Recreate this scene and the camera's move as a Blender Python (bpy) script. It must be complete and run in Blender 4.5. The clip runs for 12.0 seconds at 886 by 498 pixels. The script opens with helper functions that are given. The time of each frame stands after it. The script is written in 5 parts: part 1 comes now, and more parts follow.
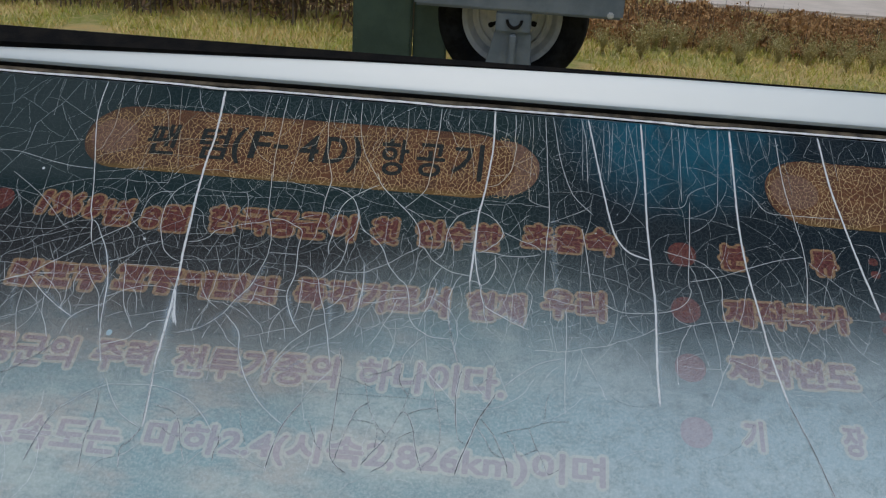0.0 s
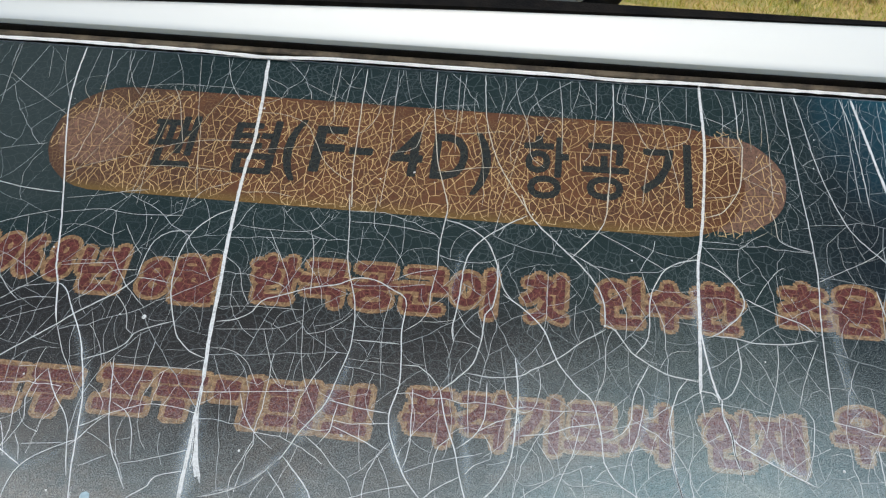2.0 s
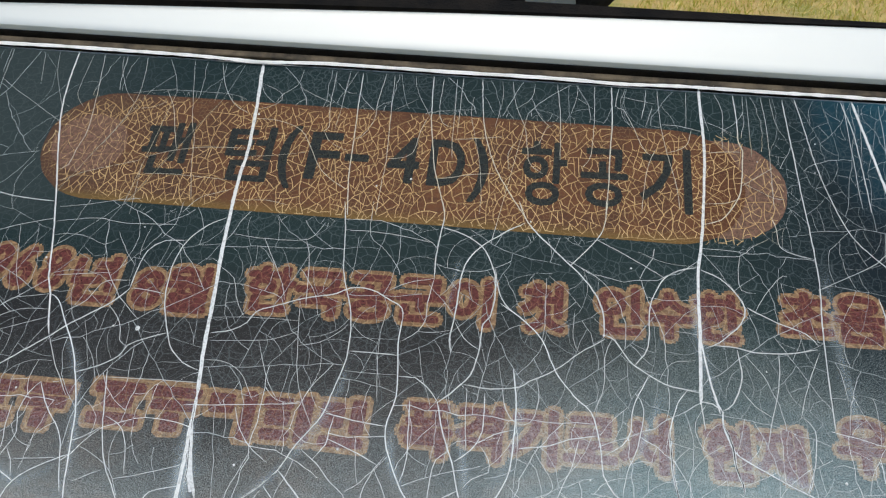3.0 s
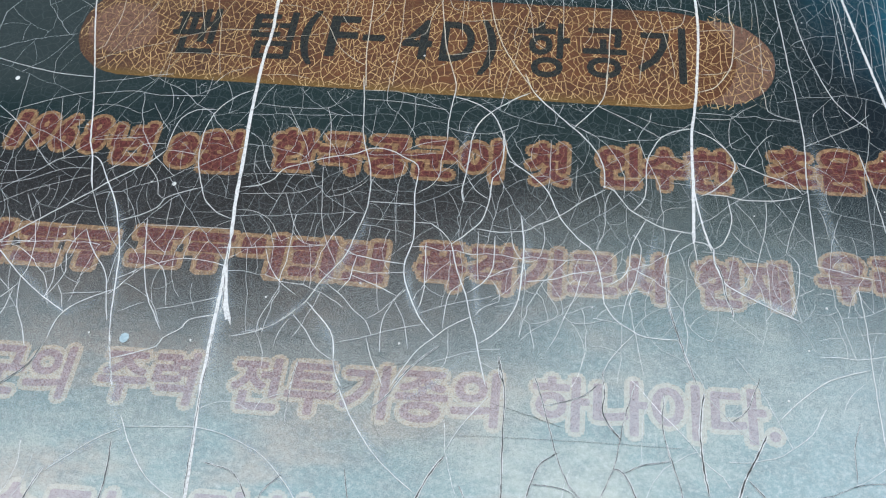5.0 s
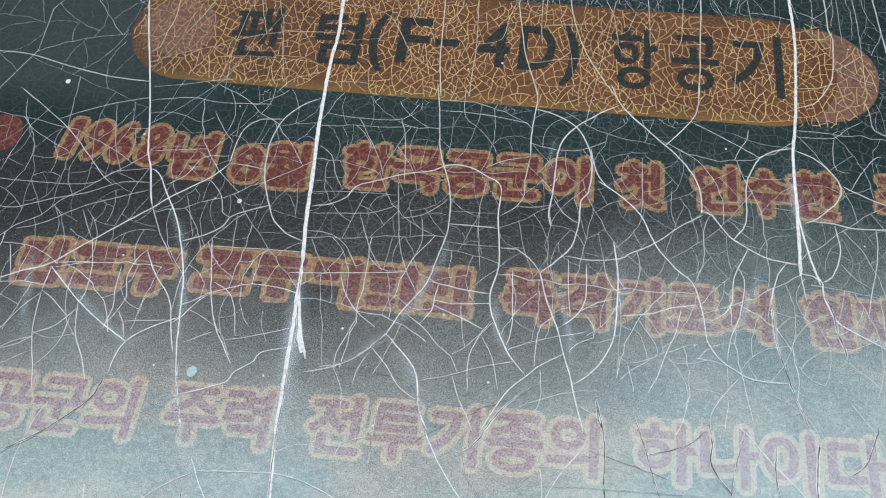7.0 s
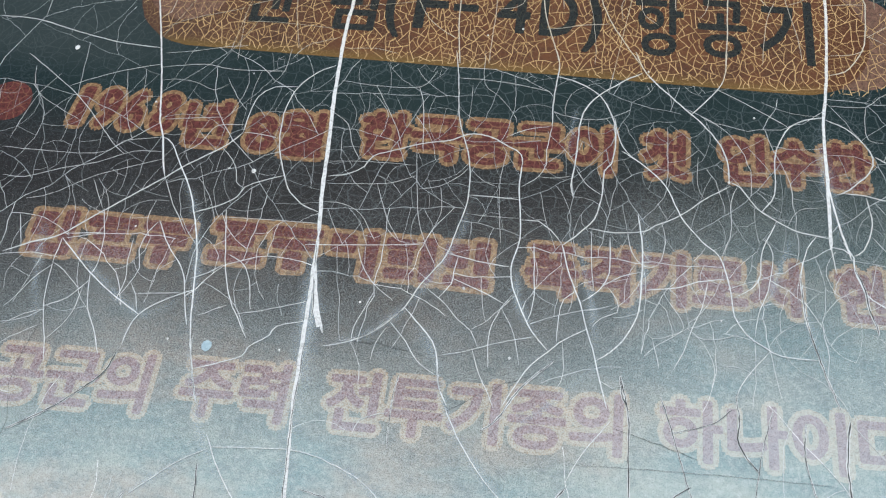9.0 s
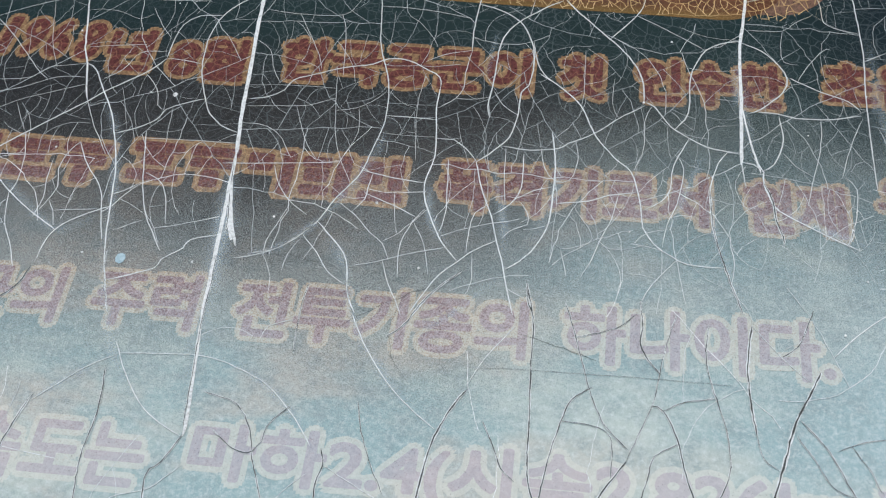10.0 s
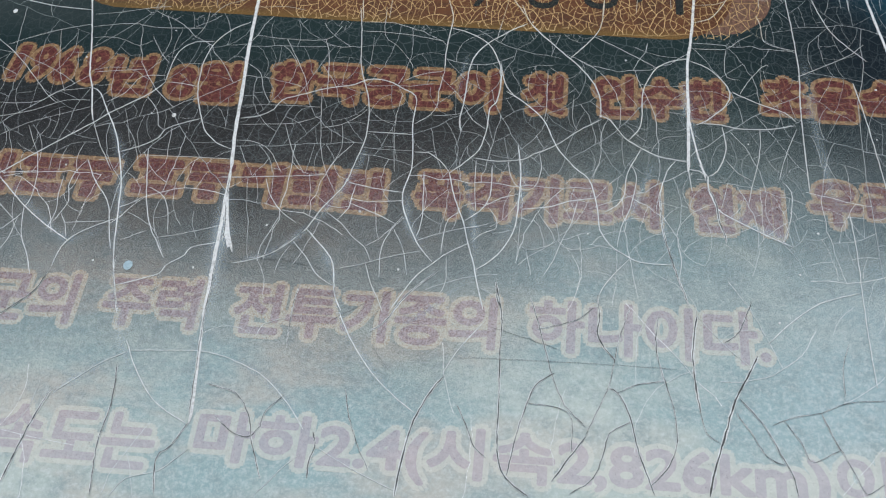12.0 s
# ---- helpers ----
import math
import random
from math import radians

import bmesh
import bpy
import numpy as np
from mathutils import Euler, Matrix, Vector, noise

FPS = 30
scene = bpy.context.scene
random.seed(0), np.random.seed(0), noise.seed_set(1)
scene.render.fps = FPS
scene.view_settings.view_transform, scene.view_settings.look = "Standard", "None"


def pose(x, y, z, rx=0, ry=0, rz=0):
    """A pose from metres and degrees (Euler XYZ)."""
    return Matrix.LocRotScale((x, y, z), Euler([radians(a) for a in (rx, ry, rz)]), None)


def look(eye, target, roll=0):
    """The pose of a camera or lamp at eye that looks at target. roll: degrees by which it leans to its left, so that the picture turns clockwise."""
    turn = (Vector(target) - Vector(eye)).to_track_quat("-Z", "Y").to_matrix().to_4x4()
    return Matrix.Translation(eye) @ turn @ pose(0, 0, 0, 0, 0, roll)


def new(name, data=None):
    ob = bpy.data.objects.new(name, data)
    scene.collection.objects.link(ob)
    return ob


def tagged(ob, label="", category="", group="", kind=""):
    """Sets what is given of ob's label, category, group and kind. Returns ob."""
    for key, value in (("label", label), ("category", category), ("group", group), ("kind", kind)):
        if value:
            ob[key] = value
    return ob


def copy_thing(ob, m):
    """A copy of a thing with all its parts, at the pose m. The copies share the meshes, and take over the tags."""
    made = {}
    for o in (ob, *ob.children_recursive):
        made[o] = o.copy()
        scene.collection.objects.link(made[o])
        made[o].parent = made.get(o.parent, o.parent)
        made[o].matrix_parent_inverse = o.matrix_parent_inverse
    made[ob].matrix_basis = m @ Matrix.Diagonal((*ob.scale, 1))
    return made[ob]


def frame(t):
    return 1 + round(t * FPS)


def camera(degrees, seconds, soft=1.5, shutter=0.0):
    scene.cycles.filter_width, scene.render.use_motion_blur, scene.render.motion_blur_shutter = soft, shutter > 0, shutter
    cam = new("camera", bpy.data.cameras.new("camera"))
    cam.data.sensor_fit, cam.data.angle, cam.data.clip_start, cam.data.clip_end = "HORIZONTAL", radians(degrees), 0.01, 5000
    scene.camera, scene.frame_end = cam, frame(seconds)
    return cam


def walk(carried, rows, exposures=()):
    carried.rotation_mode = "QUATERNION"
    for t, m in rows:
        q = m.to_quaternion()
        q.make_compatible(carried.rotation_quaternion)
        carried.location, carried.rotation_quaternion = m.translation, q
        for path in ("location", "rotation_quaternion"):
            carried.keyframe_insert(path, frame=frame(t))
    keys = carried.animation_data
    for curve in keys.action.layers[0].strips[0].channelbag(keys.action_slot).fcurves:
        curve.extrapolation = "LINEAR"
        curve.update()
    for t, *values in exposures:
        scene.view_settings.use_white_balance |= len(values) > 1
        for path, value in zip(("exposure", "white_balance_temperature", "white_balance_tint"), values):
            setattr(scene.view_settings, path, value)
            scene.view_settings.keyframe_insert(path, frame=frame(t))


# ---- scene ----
cam = camera(47.8, 12.0, 1.25)
# the sign's face: x along its lines of print, y up its slope, z out of it
TILT, TURN, EDGE = 27.95, 1.62, 1.024
FACE = pose(0, 0, EDGE, TILT, 0, TURN)
# eye, target and roll in the face's own metres
PATH = [
    (0, (0.2512, -0.6233, 0.5823), (0.1337, 0.632, -0.9694), 0.9),
    (0.3, (0.2026, -0.5503, 0.5159), (0.0505, 0.6795, -1.0542), 0.03),
    (0.5, (0.1659, -0.5113, 0.4687), (0.0219, 0.7068, -1.11), 0.14),
    (1, (0.1438, -0.4437, 0.4104), (-0.0008, 0.7424, -1.1923), -0.2),
    (1.5, (0.1462, -0.4057, 0.3891), (-0.0032, 0.7719, -1.221), -0.83),
    (2, (0.1487, -0.3907, 0.3813), (-0.0054, 0.7732, -1.2387), -1.38),
    (2.5, (0.1454, -0.3849, 0.3827), (-0.0018, 0.7669, -1.2458), -1.23),
    (2.7, (0.1462, -0.3796, 0.3798), (-0.0038, 0.7705, -1.2488), -1.45),
    (4.3, (0.1658, -0.4199, 0.4095), (0.0186, 0.7304, -1.2201), -2.12),
    (4.5, (0.1573, -0.4316, 0.4081), (0.0249, 0.7138, -1.2272), -1.5),
    (5, (0.1521, -0.4532, 0.3759), (-0.0056, 0.6777, -1.2657), -2.23),
    (5.5, (0.1207, -0.4417, 0.3735), (-0.0414, 0.6674, -1.2825), -2.14),
    (6, (0.1029, -0.4298, 0.3712), (-0.0541, 0.6725, -1.2909), -1.69),
    (6.5, (0.1049, -0.4244, 0.3695), (-0.0475, 0.6694, -1.2985), -1.49),
    (7, (0.1113, -0.4198, 0.3642), (-0.0466, 0.665, -1.3088), -1.72),
    (9, (0.1061, -0.4133, 0.356), (-0.0649, 0.6162, -1.3504), -2.53),
    (9.5, (0.1289, -0.4336, 0.3409), (-0.038, 0.5847, -1.3729), -2.45),
    (10, (0.1454, -0.4428, 0.3393), (-0.0272, 0.5966, -1.3608), -2.76),
    (10.5, (0.1518, -0.4388, 0.3277), (-0.0065, 0.5992, -1.3739), -2.6),
    (11, (0.1222, -0.4422, 0.3439), (-0.0367, 0.5685, -1.3745), -2.95),
    (11.5, (0.1392, -0.4579, 0.3562), (-0.0304, 0.5617, -1.3559), -3.44),
    (12, (0.153, -0.4656, 0.3758), (0.0082, 0.5842, -1.3198), -2.38),
]

walk(cam, [(t, FACE @ look(eye, target, roll)) for t, eye, target, roll in PATH],
     exposures=((0.0, -0.62, 6050, 10), (0.6, -0.36, 6150, 10), (1.5, 0.05, 6450, 10), (2.7, 0.1, 6500, 10), (4.3, 0.1, 6450, 10), (5.0, 0.27, 6350, 10),
                (5.5, 0.27, 6450, 10), (7.2, 0.24, 6500, 10), (9.5, 0.24, 6500, 10), (10.0, 0.1, 6500, 10), (10.5, 0.05, 6500, 10), (12.0, -0.03, 6500, 10)))

# ---- daylight ----
world = bpy.data.worlds.new("sky")
scene.world = world
world.use_nodes = True
wn = world.node_tree.nodes
sky = wn.new("ShaderNodeTexSky")
sky.sky_type, sky.sun_disc = "NISHITA", False
sky.sun_elevation, sky.sun_rotation = radians(80), radians(188)
sky.dust_density, sky.air_density = 3.0, 1.2
wn["Background"].inputs[1].default_value = 0.13
world.node_tree.links.new(sky.outputs[0], wn["Background"].inputs[0])
sun = new("sun", bpy.data.lights.new("sun", "SUN"))
sun.data.energy, sun.data.angle, sun.data.color = 1.5, radians(58), (0.99, 1.0, 0.92)
sun.matrix_world = look((0, 0, 0), (-math.sin(radians(188)), -math.cos(radians(188)), -math.tan(radians(80))))


# ---- materials ----
class Nodes:
    """A short way to write node trees."""

    def __init__(self, name):
        self.mat = bpy.data.materials.new(name)
        self.mat.use_nodes = True
        self.tree = self.mat.node_tree
        self.bsdf = self.tree.nodes["Principled BSDF"]

    def put(self, sock, value):
        if isinstance(value, bpy.types.NodeSocket):
            self.tree.links.new(value, sock)
        elif isinstance(value, tuple) and len(value) == 3 and sock.type == "RGBA":
            sock.default_value = (*value, 1)
        else:
            sock.default_value = value

    def coords(self):
        return self.tree.nodes.new("ShaderNodeTexCoord").outputs["Object"]

    def math(self, op, a, b=0.0, clamp=False):
        n = self.tree.nodes.new("ShaderNodeMath")
        n.operation, n.use_clamp = op, clamp
        self.put(n.inputs[0], a), self.put(n.inputs[1], b)
        return n.outputs[0]

    def mapped(self, v, a, b, c=0.0, d=1.0, smooth=True):
        n = self.tree.nodes.new("ShaderNodeMapRange")
        n.interpolation_type = "SMOOTHSTEP" if smooth else "LINEAR"
        self.put(n.inputs[0], v)
        for k, x in enumerate((a, b, c, d)):
            self.put(n.inputs[k + 1], x)
        return n.outputs[0]

    def mix(self, f, a, b, blend="MIX"):
        n = self.tree.nodes.new("ShaderNodeMix")
        n.data_type, n.blend_type = "RGBA", blend
        self.put(n.inputs[0], f), self.put(n.inputs[6], a), self.put(n.inputs[7], b)
        return n.outputs[2]

    def noise(self, vec, scale, detail=4.0, rough=0.55, warp=0.0):
        n = self.tree.nodes.new("ShaderNodeTexNoise")
        self.put(n.inputs["Vector"], vec)
        n.inputs["Scale"].default_value, n.inputs["Detail"].default_value = scale, detail
        n.inputs["Roughness"].default_value, n.inputs["Distortion"].default_value = rough, warp
        return n.outputs["Fac"]

    def scaled(self, vec, xyz):
        n = self.tree.nodes.new("ShaderNodeMapping")
        self.put(n.inputs[0], vec)
        n.inputs["Scale"].default_value = xyz
        return n.outputs[0]

    def warped(self, vec, scale, amount):
        n = self.tree.nodes.new("ShaderNodeTexNoise")
        self.put(n.inputs["Vector"], vec)
        n.inputs["Scale"].default_value, n.inputs["Detail"].default_value = scale, 2
        m = self.tree.nodes.new("ShaderNodeVectorMath")
        m.operation = "MULTIPLY_ADD"
        self.put(m.inputs[0], n.outputs["Color"])
        m.inputs[1].default_value = (amount, amount, 0)
        self.put(m.inputs[2], vec)
        return m.outputs[0]

    def web(self, vec, scale, width):
        """Fine lines of crazing: 1 on a line, 0 off it."""
        n = self.tree.nodes.new("ShaderNodeTexVoronoi")
        n.feature, n.voronoi_dimensions = "DISTANCE_TO_EDGE", "2D"
        self.put(n.inputs["Vector"], vec)
        n.inputs["Scale"].default_value = scale
        return self.mapped(n.outputs["Distance"], 0.0, width, 1.0, 0.0)

    def xy(self, vec):
        n = self.tree.nodes.new("ShaderNodeSeparateXYZ")
        self.put(n.inputs[0], vec)
        return n.outputs[0], n.outputs[1]

    def island(self):
        return self.tree.nodes.new("ShaderNodeNewGeometry").outputs["Random Per Island"]

    def each(self):
        return self.tree.nodes.new("ShaderNodeObjectInfo").outputs["Random"]

    def done(self, colour, rough=0.5, metal=0.0, bump=None, strength=0.3, dist=0.001, **more):
        b = self.bsdf.inputs
        self.put(b["Base Color"], colour), self.put(b["Roughness"], rough), self.put(b["Metallic"], metal)
        for k, v in more.items():
            self.put(b[k.replace("_", " ")], v)
        if bump is not None:
            n = self.tree.nodes.new("ShaderNodeBump")
            n.inputs["Strength"].default_value, n.inputs["Distance"].default_value = strength, dist
            self.put(n.inputs["Height"], bump)
            self.put(b["Normal"], n.outputs[0])
        return self.mat


def paling(n, vec):
    """How far the film pales: not at all near the top edge, most towards the foot."""
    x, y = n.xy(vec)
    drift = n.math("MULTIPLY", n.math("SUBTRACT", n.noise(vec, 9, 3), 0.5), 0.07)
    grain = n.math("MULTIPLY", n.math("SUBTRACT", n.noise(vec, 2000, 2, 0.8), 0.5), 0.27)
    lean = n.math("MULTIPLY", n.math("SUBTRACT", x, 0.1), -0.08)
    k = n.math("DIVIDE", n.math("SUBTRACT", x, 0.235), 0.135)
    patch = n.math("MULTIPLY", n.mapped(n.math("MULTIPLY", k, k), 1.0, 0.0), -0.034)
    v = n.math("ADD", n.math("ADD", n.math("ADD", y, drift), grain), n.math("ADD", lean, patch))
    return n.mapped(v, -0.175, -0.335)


def pale_tone(n, vec):
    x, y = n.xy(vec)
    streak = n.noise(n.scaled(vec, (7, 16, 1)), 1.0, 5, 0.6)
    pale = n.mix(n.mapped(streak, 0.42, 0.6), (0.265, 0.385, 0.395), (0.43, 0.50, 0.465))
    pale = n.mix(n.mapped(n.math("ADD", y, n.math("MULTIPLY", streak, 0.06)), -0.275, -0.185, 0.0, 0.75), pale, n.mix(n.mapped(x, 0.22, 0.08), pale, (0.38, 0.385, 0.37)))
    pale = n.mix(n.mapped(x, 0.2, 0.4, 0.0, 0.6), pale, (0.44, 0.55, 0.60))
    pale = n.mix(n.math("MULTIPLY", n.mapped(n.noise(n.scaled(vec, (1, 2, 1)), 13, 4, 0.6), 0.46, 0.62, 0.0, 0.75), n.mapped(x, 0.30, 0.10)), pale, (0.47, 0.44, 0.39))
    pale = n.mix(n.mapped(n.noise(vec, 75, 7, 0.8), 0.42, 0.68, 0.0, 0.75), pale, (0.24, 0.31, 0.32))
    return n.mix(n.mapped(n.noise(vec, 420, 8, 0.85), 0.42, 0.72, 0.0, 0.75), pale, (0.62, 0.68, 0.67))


def film_material():
    n = Nodes("crazed_print")
    p = n.coords()
    x, y = n.xy(p)
    cloud = n.noise(p, 6, 4)
    dark = n.mix(n.mapped(cloud, 0.4, 0.6), (0.006, 0.017, 0.019), (0.008, 0.022, 0.023))
    brown = n.math("MULTIPLY", n.mapped(y, -0.12, -0.17), n.mapped(x, 0.27, 0.12))
    dark = n.mix(n.math("MULTIPLY", n.mapped(x, -0.02, -0.12), n.mapped(y, -0.13, -0.10)), dark, (0.026, 0.039, 0.039))
    dark = n.mix(brown, dark, (0.017, 0.017, 0.018))
    dark = n.mix(n.mapped(x, 0.25, 0.33), dark, (0.004, 0.010, 0.015))
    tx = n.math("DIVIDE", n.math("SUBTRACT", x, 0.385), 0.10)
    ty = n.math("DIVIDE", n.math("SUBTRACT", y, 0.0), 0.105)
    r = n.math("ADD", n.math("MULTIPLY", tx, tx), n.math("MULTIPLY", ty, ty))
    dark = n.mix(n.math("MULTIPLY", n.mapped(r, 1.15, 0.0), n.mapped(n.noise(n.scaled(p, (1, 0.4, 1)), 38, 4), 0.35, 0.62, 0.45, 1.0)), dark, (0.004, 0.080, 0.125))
    w = n.warped(p, 60, 0.012)
    fine = n.math("MULTIPLY", n.web(w, 330, 0.07), n.mapped(n.noise(p, 40, 2), 0.38, 0.62, 0.0, 0.5))
    mid = n.math("MULTIPLY", n.web(n.warped(p, 35, 0.02), 170, 0.05), 0.5)
    lines = n.math("MULTIPLY", n.math("MAXIMUM", fine, mid), n.math("MULTIPLY", n.mapped(x, -0.06, 0.04, 0.3, 0.7), n.mapped(x, 0.25, 0.33, 1.0, 0.6)))
    dark = n.mix(lines, dark, (0.17, 0.21, 0.22))
    h = paling(n, p)
    colour = n.mix(h, dark, pale_tone(n, p))
    specks = n.math("MULTIPLY", n.mapped(n.noise(p, 2200, 2), 0.65, 0.72), n.mapped(y, -0.10, -0.20, 0.25, 1.0))
    colour = n.mix(n.math("MULTIPLY", specks, 0.5), colour, (0.6, 0.6, 0.58))
    rough = n.mapped(h, 0.0, 1.0, 0.32, 0.6)
    bump = n.math("ADD", n.math("MULTIPLY", lines, n.mapped(h, 0.0, 0.5, 0.5, 0.0)), n.math("MULTIPLY", n.noise(p, 600, 4), 0.5))
    return n.done(colour, rough, bump=bump, strength=0.25, dist=0.0004, Specular_IOR_Level=0.06)


def print_material(name, colour, faded, web_colour, keep=0.95, crazed=0.4):
    """Ink on the film, that pales along with it."""
    n = Nodes(name)
    p = n.coords()
    c = n.mix(n.mapped(n.noise(p, 420, 5, 0.8), 0.38, 0.66), tuple(k * 0.8 for k in colour), tuple(k * 1.7 for k in colour))
    lines = n.web(n.warped(p, 60, 0.012), 250, 0.07)
    c = n.mix(n.math("MULTIPLY", lines, crazed), c, web_colour)
    h = n.math("MULTIPLY", paling(n, p), keep)
    c = n.mix(h, c, n.mix(0.55, pale_tone(n, p), faded))
    worn = n.mapped(n.math("ADD", n.noise(p, 1100, 4, 0.8), n.math("MULTIPLY", h, -0.03)), 0.56, 0.70, 1.0, 0.4)
    return n.done(c, 0.5, bump=n.noise(p, 500, 3), strength=0.2, dist=0.0004, Specular_IOR_Level=0.12, Alpha=worn)


def plate_material():
    n = Nodes("title_orange")
    p = n.coords()
    x, y = n.xy(p)
    c = n.mix(n.mapped(n.noise(p, 24, 6, 0.7), 0.3, 0.7), (0.060, 0.022, 0.011), (0.128, 0.047, 0.016))
    c = n.mix(n.mapped(n.noise(n.scaled(p, (1, 4, 1)), 120, 5, 0.75), 0.46, 0.70, 0.0, 0.7), c, (0.050, 0.022, 0.014))
    c = n.mix(n.mapped(n.noise(n.scaled(p, (1, 3, 1)), 30, 4, 0.6), 0.52, 0.66, 0.0, 0.25), c, (0.046, 0.020, 0.012))
    c = n.mix(n.mapped(x, 0.02, -0.09, 0.0, 0.6), c, (0.060, 0.034, 0.022))
    c = n.mix(n.mapped(y, -0.090, -0.100, 0.0, 0.7), c, (0.17, 0.105, 0.022))
    rust = n.math("MULTIPLY", n.mapped(x, 0.232, 0.238), n.mapped(x, 0.272, 0.264))
    c = n.mix(n.math("MULTIPLY", rust, 0.6), c, (0.072, 0.022, 0.007))
    w = n.warped(p, 70, 0.010)
    lines = n.math("MULTIPLY", n.web(w, 420, 0.07), n.mapped(n.noise(p, 60, 2), 0.35, 0.6, 0.1, 0.5))
    c = n.mix(lines, c, (0.36, 0.24, 0.10))
    return n.done(c, 0.45, bump=lines, strength=0.2, dist=0.0004, Specular_IOR_Level=0.12)


def crack_material(name, dull, bright, tint=0.8):
    n = Nodes(name)
    p = n.coords()
    c = n.mix(n.island(), dull, bright)
    c = n.mix(n.mapped(n.noise(p, 900, 3, 0.7), 0.45, 0.7), c, tuple(k * 0.55 for k in bright))
    x, y = n.xy(p)
    tan = n.math("MULTIPLY", n.math("MULTIPLY", n.mapped(x, -0.095, -0.085), n.mapped(x, 0.275, 0.265)), n.math("MULTIPLY", n.mapped(y, -0.098, -0.092), n.mapped(y, -0.024, -0.030)))
    c = n.mix(tan, c, n.mix(tint, c, (1.0, 0.78, 0.45), "MULTIPLY"))
    return n.done(c, 0.75, bump=n.noise(p, 1500, 3), strength=0.3, dist=0.0003)


def metal_material():
    n = Nodes("satin_aluminium")
    p = n.coords()
    brushed = n.noise(n.scaled(p, (3, 700, 700)), 1.0, 3)
    c = n.mix(n.noise(p, 25, 5), (0.49, 0.535, 0.525), (0.54, 0.58, 0.57))
    return n.done(c, n.mapped(brushed, 0.3, 0.7, 0.38, 0.5), 0.0, bump=brushed, strength=0.05, dist=0.0003, Coat_Weight=0.8, Coat_Roughness=0.3, Coat_IOR=2.1)


def plain_material(name, a, b, scale=20, rough=0.6, metal=0.0, strength=0.3, dist=0.002, gloss=0.5):
    n = Nodes(name)
    p = n.coords()
    f = n.mapped(n.noise(p, scale, 5, 0.65), 0.35, 0.65)
    return n.done(n.mix(f, a, b), rough, metal, bump=n.noise(p, scale * 12, 4), strength=strength, dist=dist, Specular_IOR_Level=gloss)


def ground_material():
    n = Nodes("rough_grass")
    p = n.coords()
    c = n.mix(n.mapped(n.noise(p, 1.6, 5), 0.45, 0.58), (0.68, 0.48, 0.17), (0.30, 0.33, 0.05))
    c = n.mix(n.mapped(n.noise(p, 14, 6, 0.7), 0.35, 0.7), c, (0.60, 0.47, 0.19))
    return n.done(c, 0.9, bump=n.noise(p, 40, 6, 0.7), strength=0.8, dist=0.05)


def leaf_material(name, a, b, c):
    n = Nodes(name)
    f = n.island()
    colour = n.mix(n.mapped(f, 0.0, 0.5, smooth=False), a, b)
    colour = n.mix(n.mapped(f, 0.6, 1.0, smooth=False), colour, c)
    return n.done(colour, 0.8)


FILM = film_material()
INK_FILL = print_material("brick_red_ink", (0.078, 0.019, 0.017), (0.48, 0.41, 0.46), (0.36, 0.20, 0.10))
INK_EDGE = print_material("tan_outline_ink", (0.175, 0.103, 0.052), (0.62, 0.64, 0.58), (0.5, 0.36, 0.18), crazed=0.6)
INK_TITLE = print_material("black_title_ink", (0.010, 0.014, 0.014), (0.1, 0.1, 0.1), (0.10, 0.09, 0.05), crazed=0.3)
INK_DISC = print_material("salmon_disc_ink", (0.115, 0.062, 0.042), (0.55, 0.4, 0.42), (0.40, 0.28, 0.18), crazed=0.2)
PLATE = plate_material()
WHITE_CRACK = crack_material("white_crack", (0.22, 0.26, 0.27), (0.60, 0.64, 0.64))
BOLD_CRACK = crack_material("bold_white_crack", (0.60, 0.63, 0.63), (0.72, 0.74, 0.73), 0.15)
PALE_CRACK = crack_material("bright_pale_crack", (0.50, 0.56, 0.57), (0.80, 0.83, 0.83))
TAN_CRACK = crack_material("tan_crack", (0.36, 0.23, 0.09), (0.66, 0.49, 0.25), 0.3)
FINE_CRACK = crack_material("fine_white_crack", (0.40, 0.44, 0.44), (0.72, 0.75, 0.74), 0.5)
DARK_CRACK = crack_material("dark_crack", (0.025, 0.03, 0.03), (0.075, 0.085, 0.085))
METAL = metal_material()
DULL_BLACK = plain_material("dull_black", (0.004, 0.004, 0.004), (0.012, 0.010, 0.008), 60, 0.95, gloss=0.15)
GRIME = plain_material("grimy_brown", (0.026, 0.019, 0.010), (0.15, 0.115, 0.070), 45, 0.7)
BACKING = plain_material("white_backing", (0.74, 0.74, 0.72), (0.85, 0.85, 0.83), 80, 0.6)
POST = plain_material("galvanised_steel", (0.35, 0.36, 0.37), (0.45, 0.46, 0.46), 15, 0.45, 0.8)
GROUND = ground_material()


# ---- building ----
def mesh_from(name, verts, faces, material, smooth=False):
    me = bpy.data.meshes.new(name)
    me.from_pydata(verts, [], faces)
    me.materials.append(material)
    if smooth:
        me.shade_smooth()
    return me


def part(name, bm, material, parent, label=""):
    me = bm
    if isinstance(bm, bmesh.types.BMesh):
        me = bpy.data.meshes.new(name)
        bm.to_mesh(me)
        bm.free()
        me.materials.append(material)
    ob = new(name, me)
    ob.parent = parent
    return tagged(ob, label)


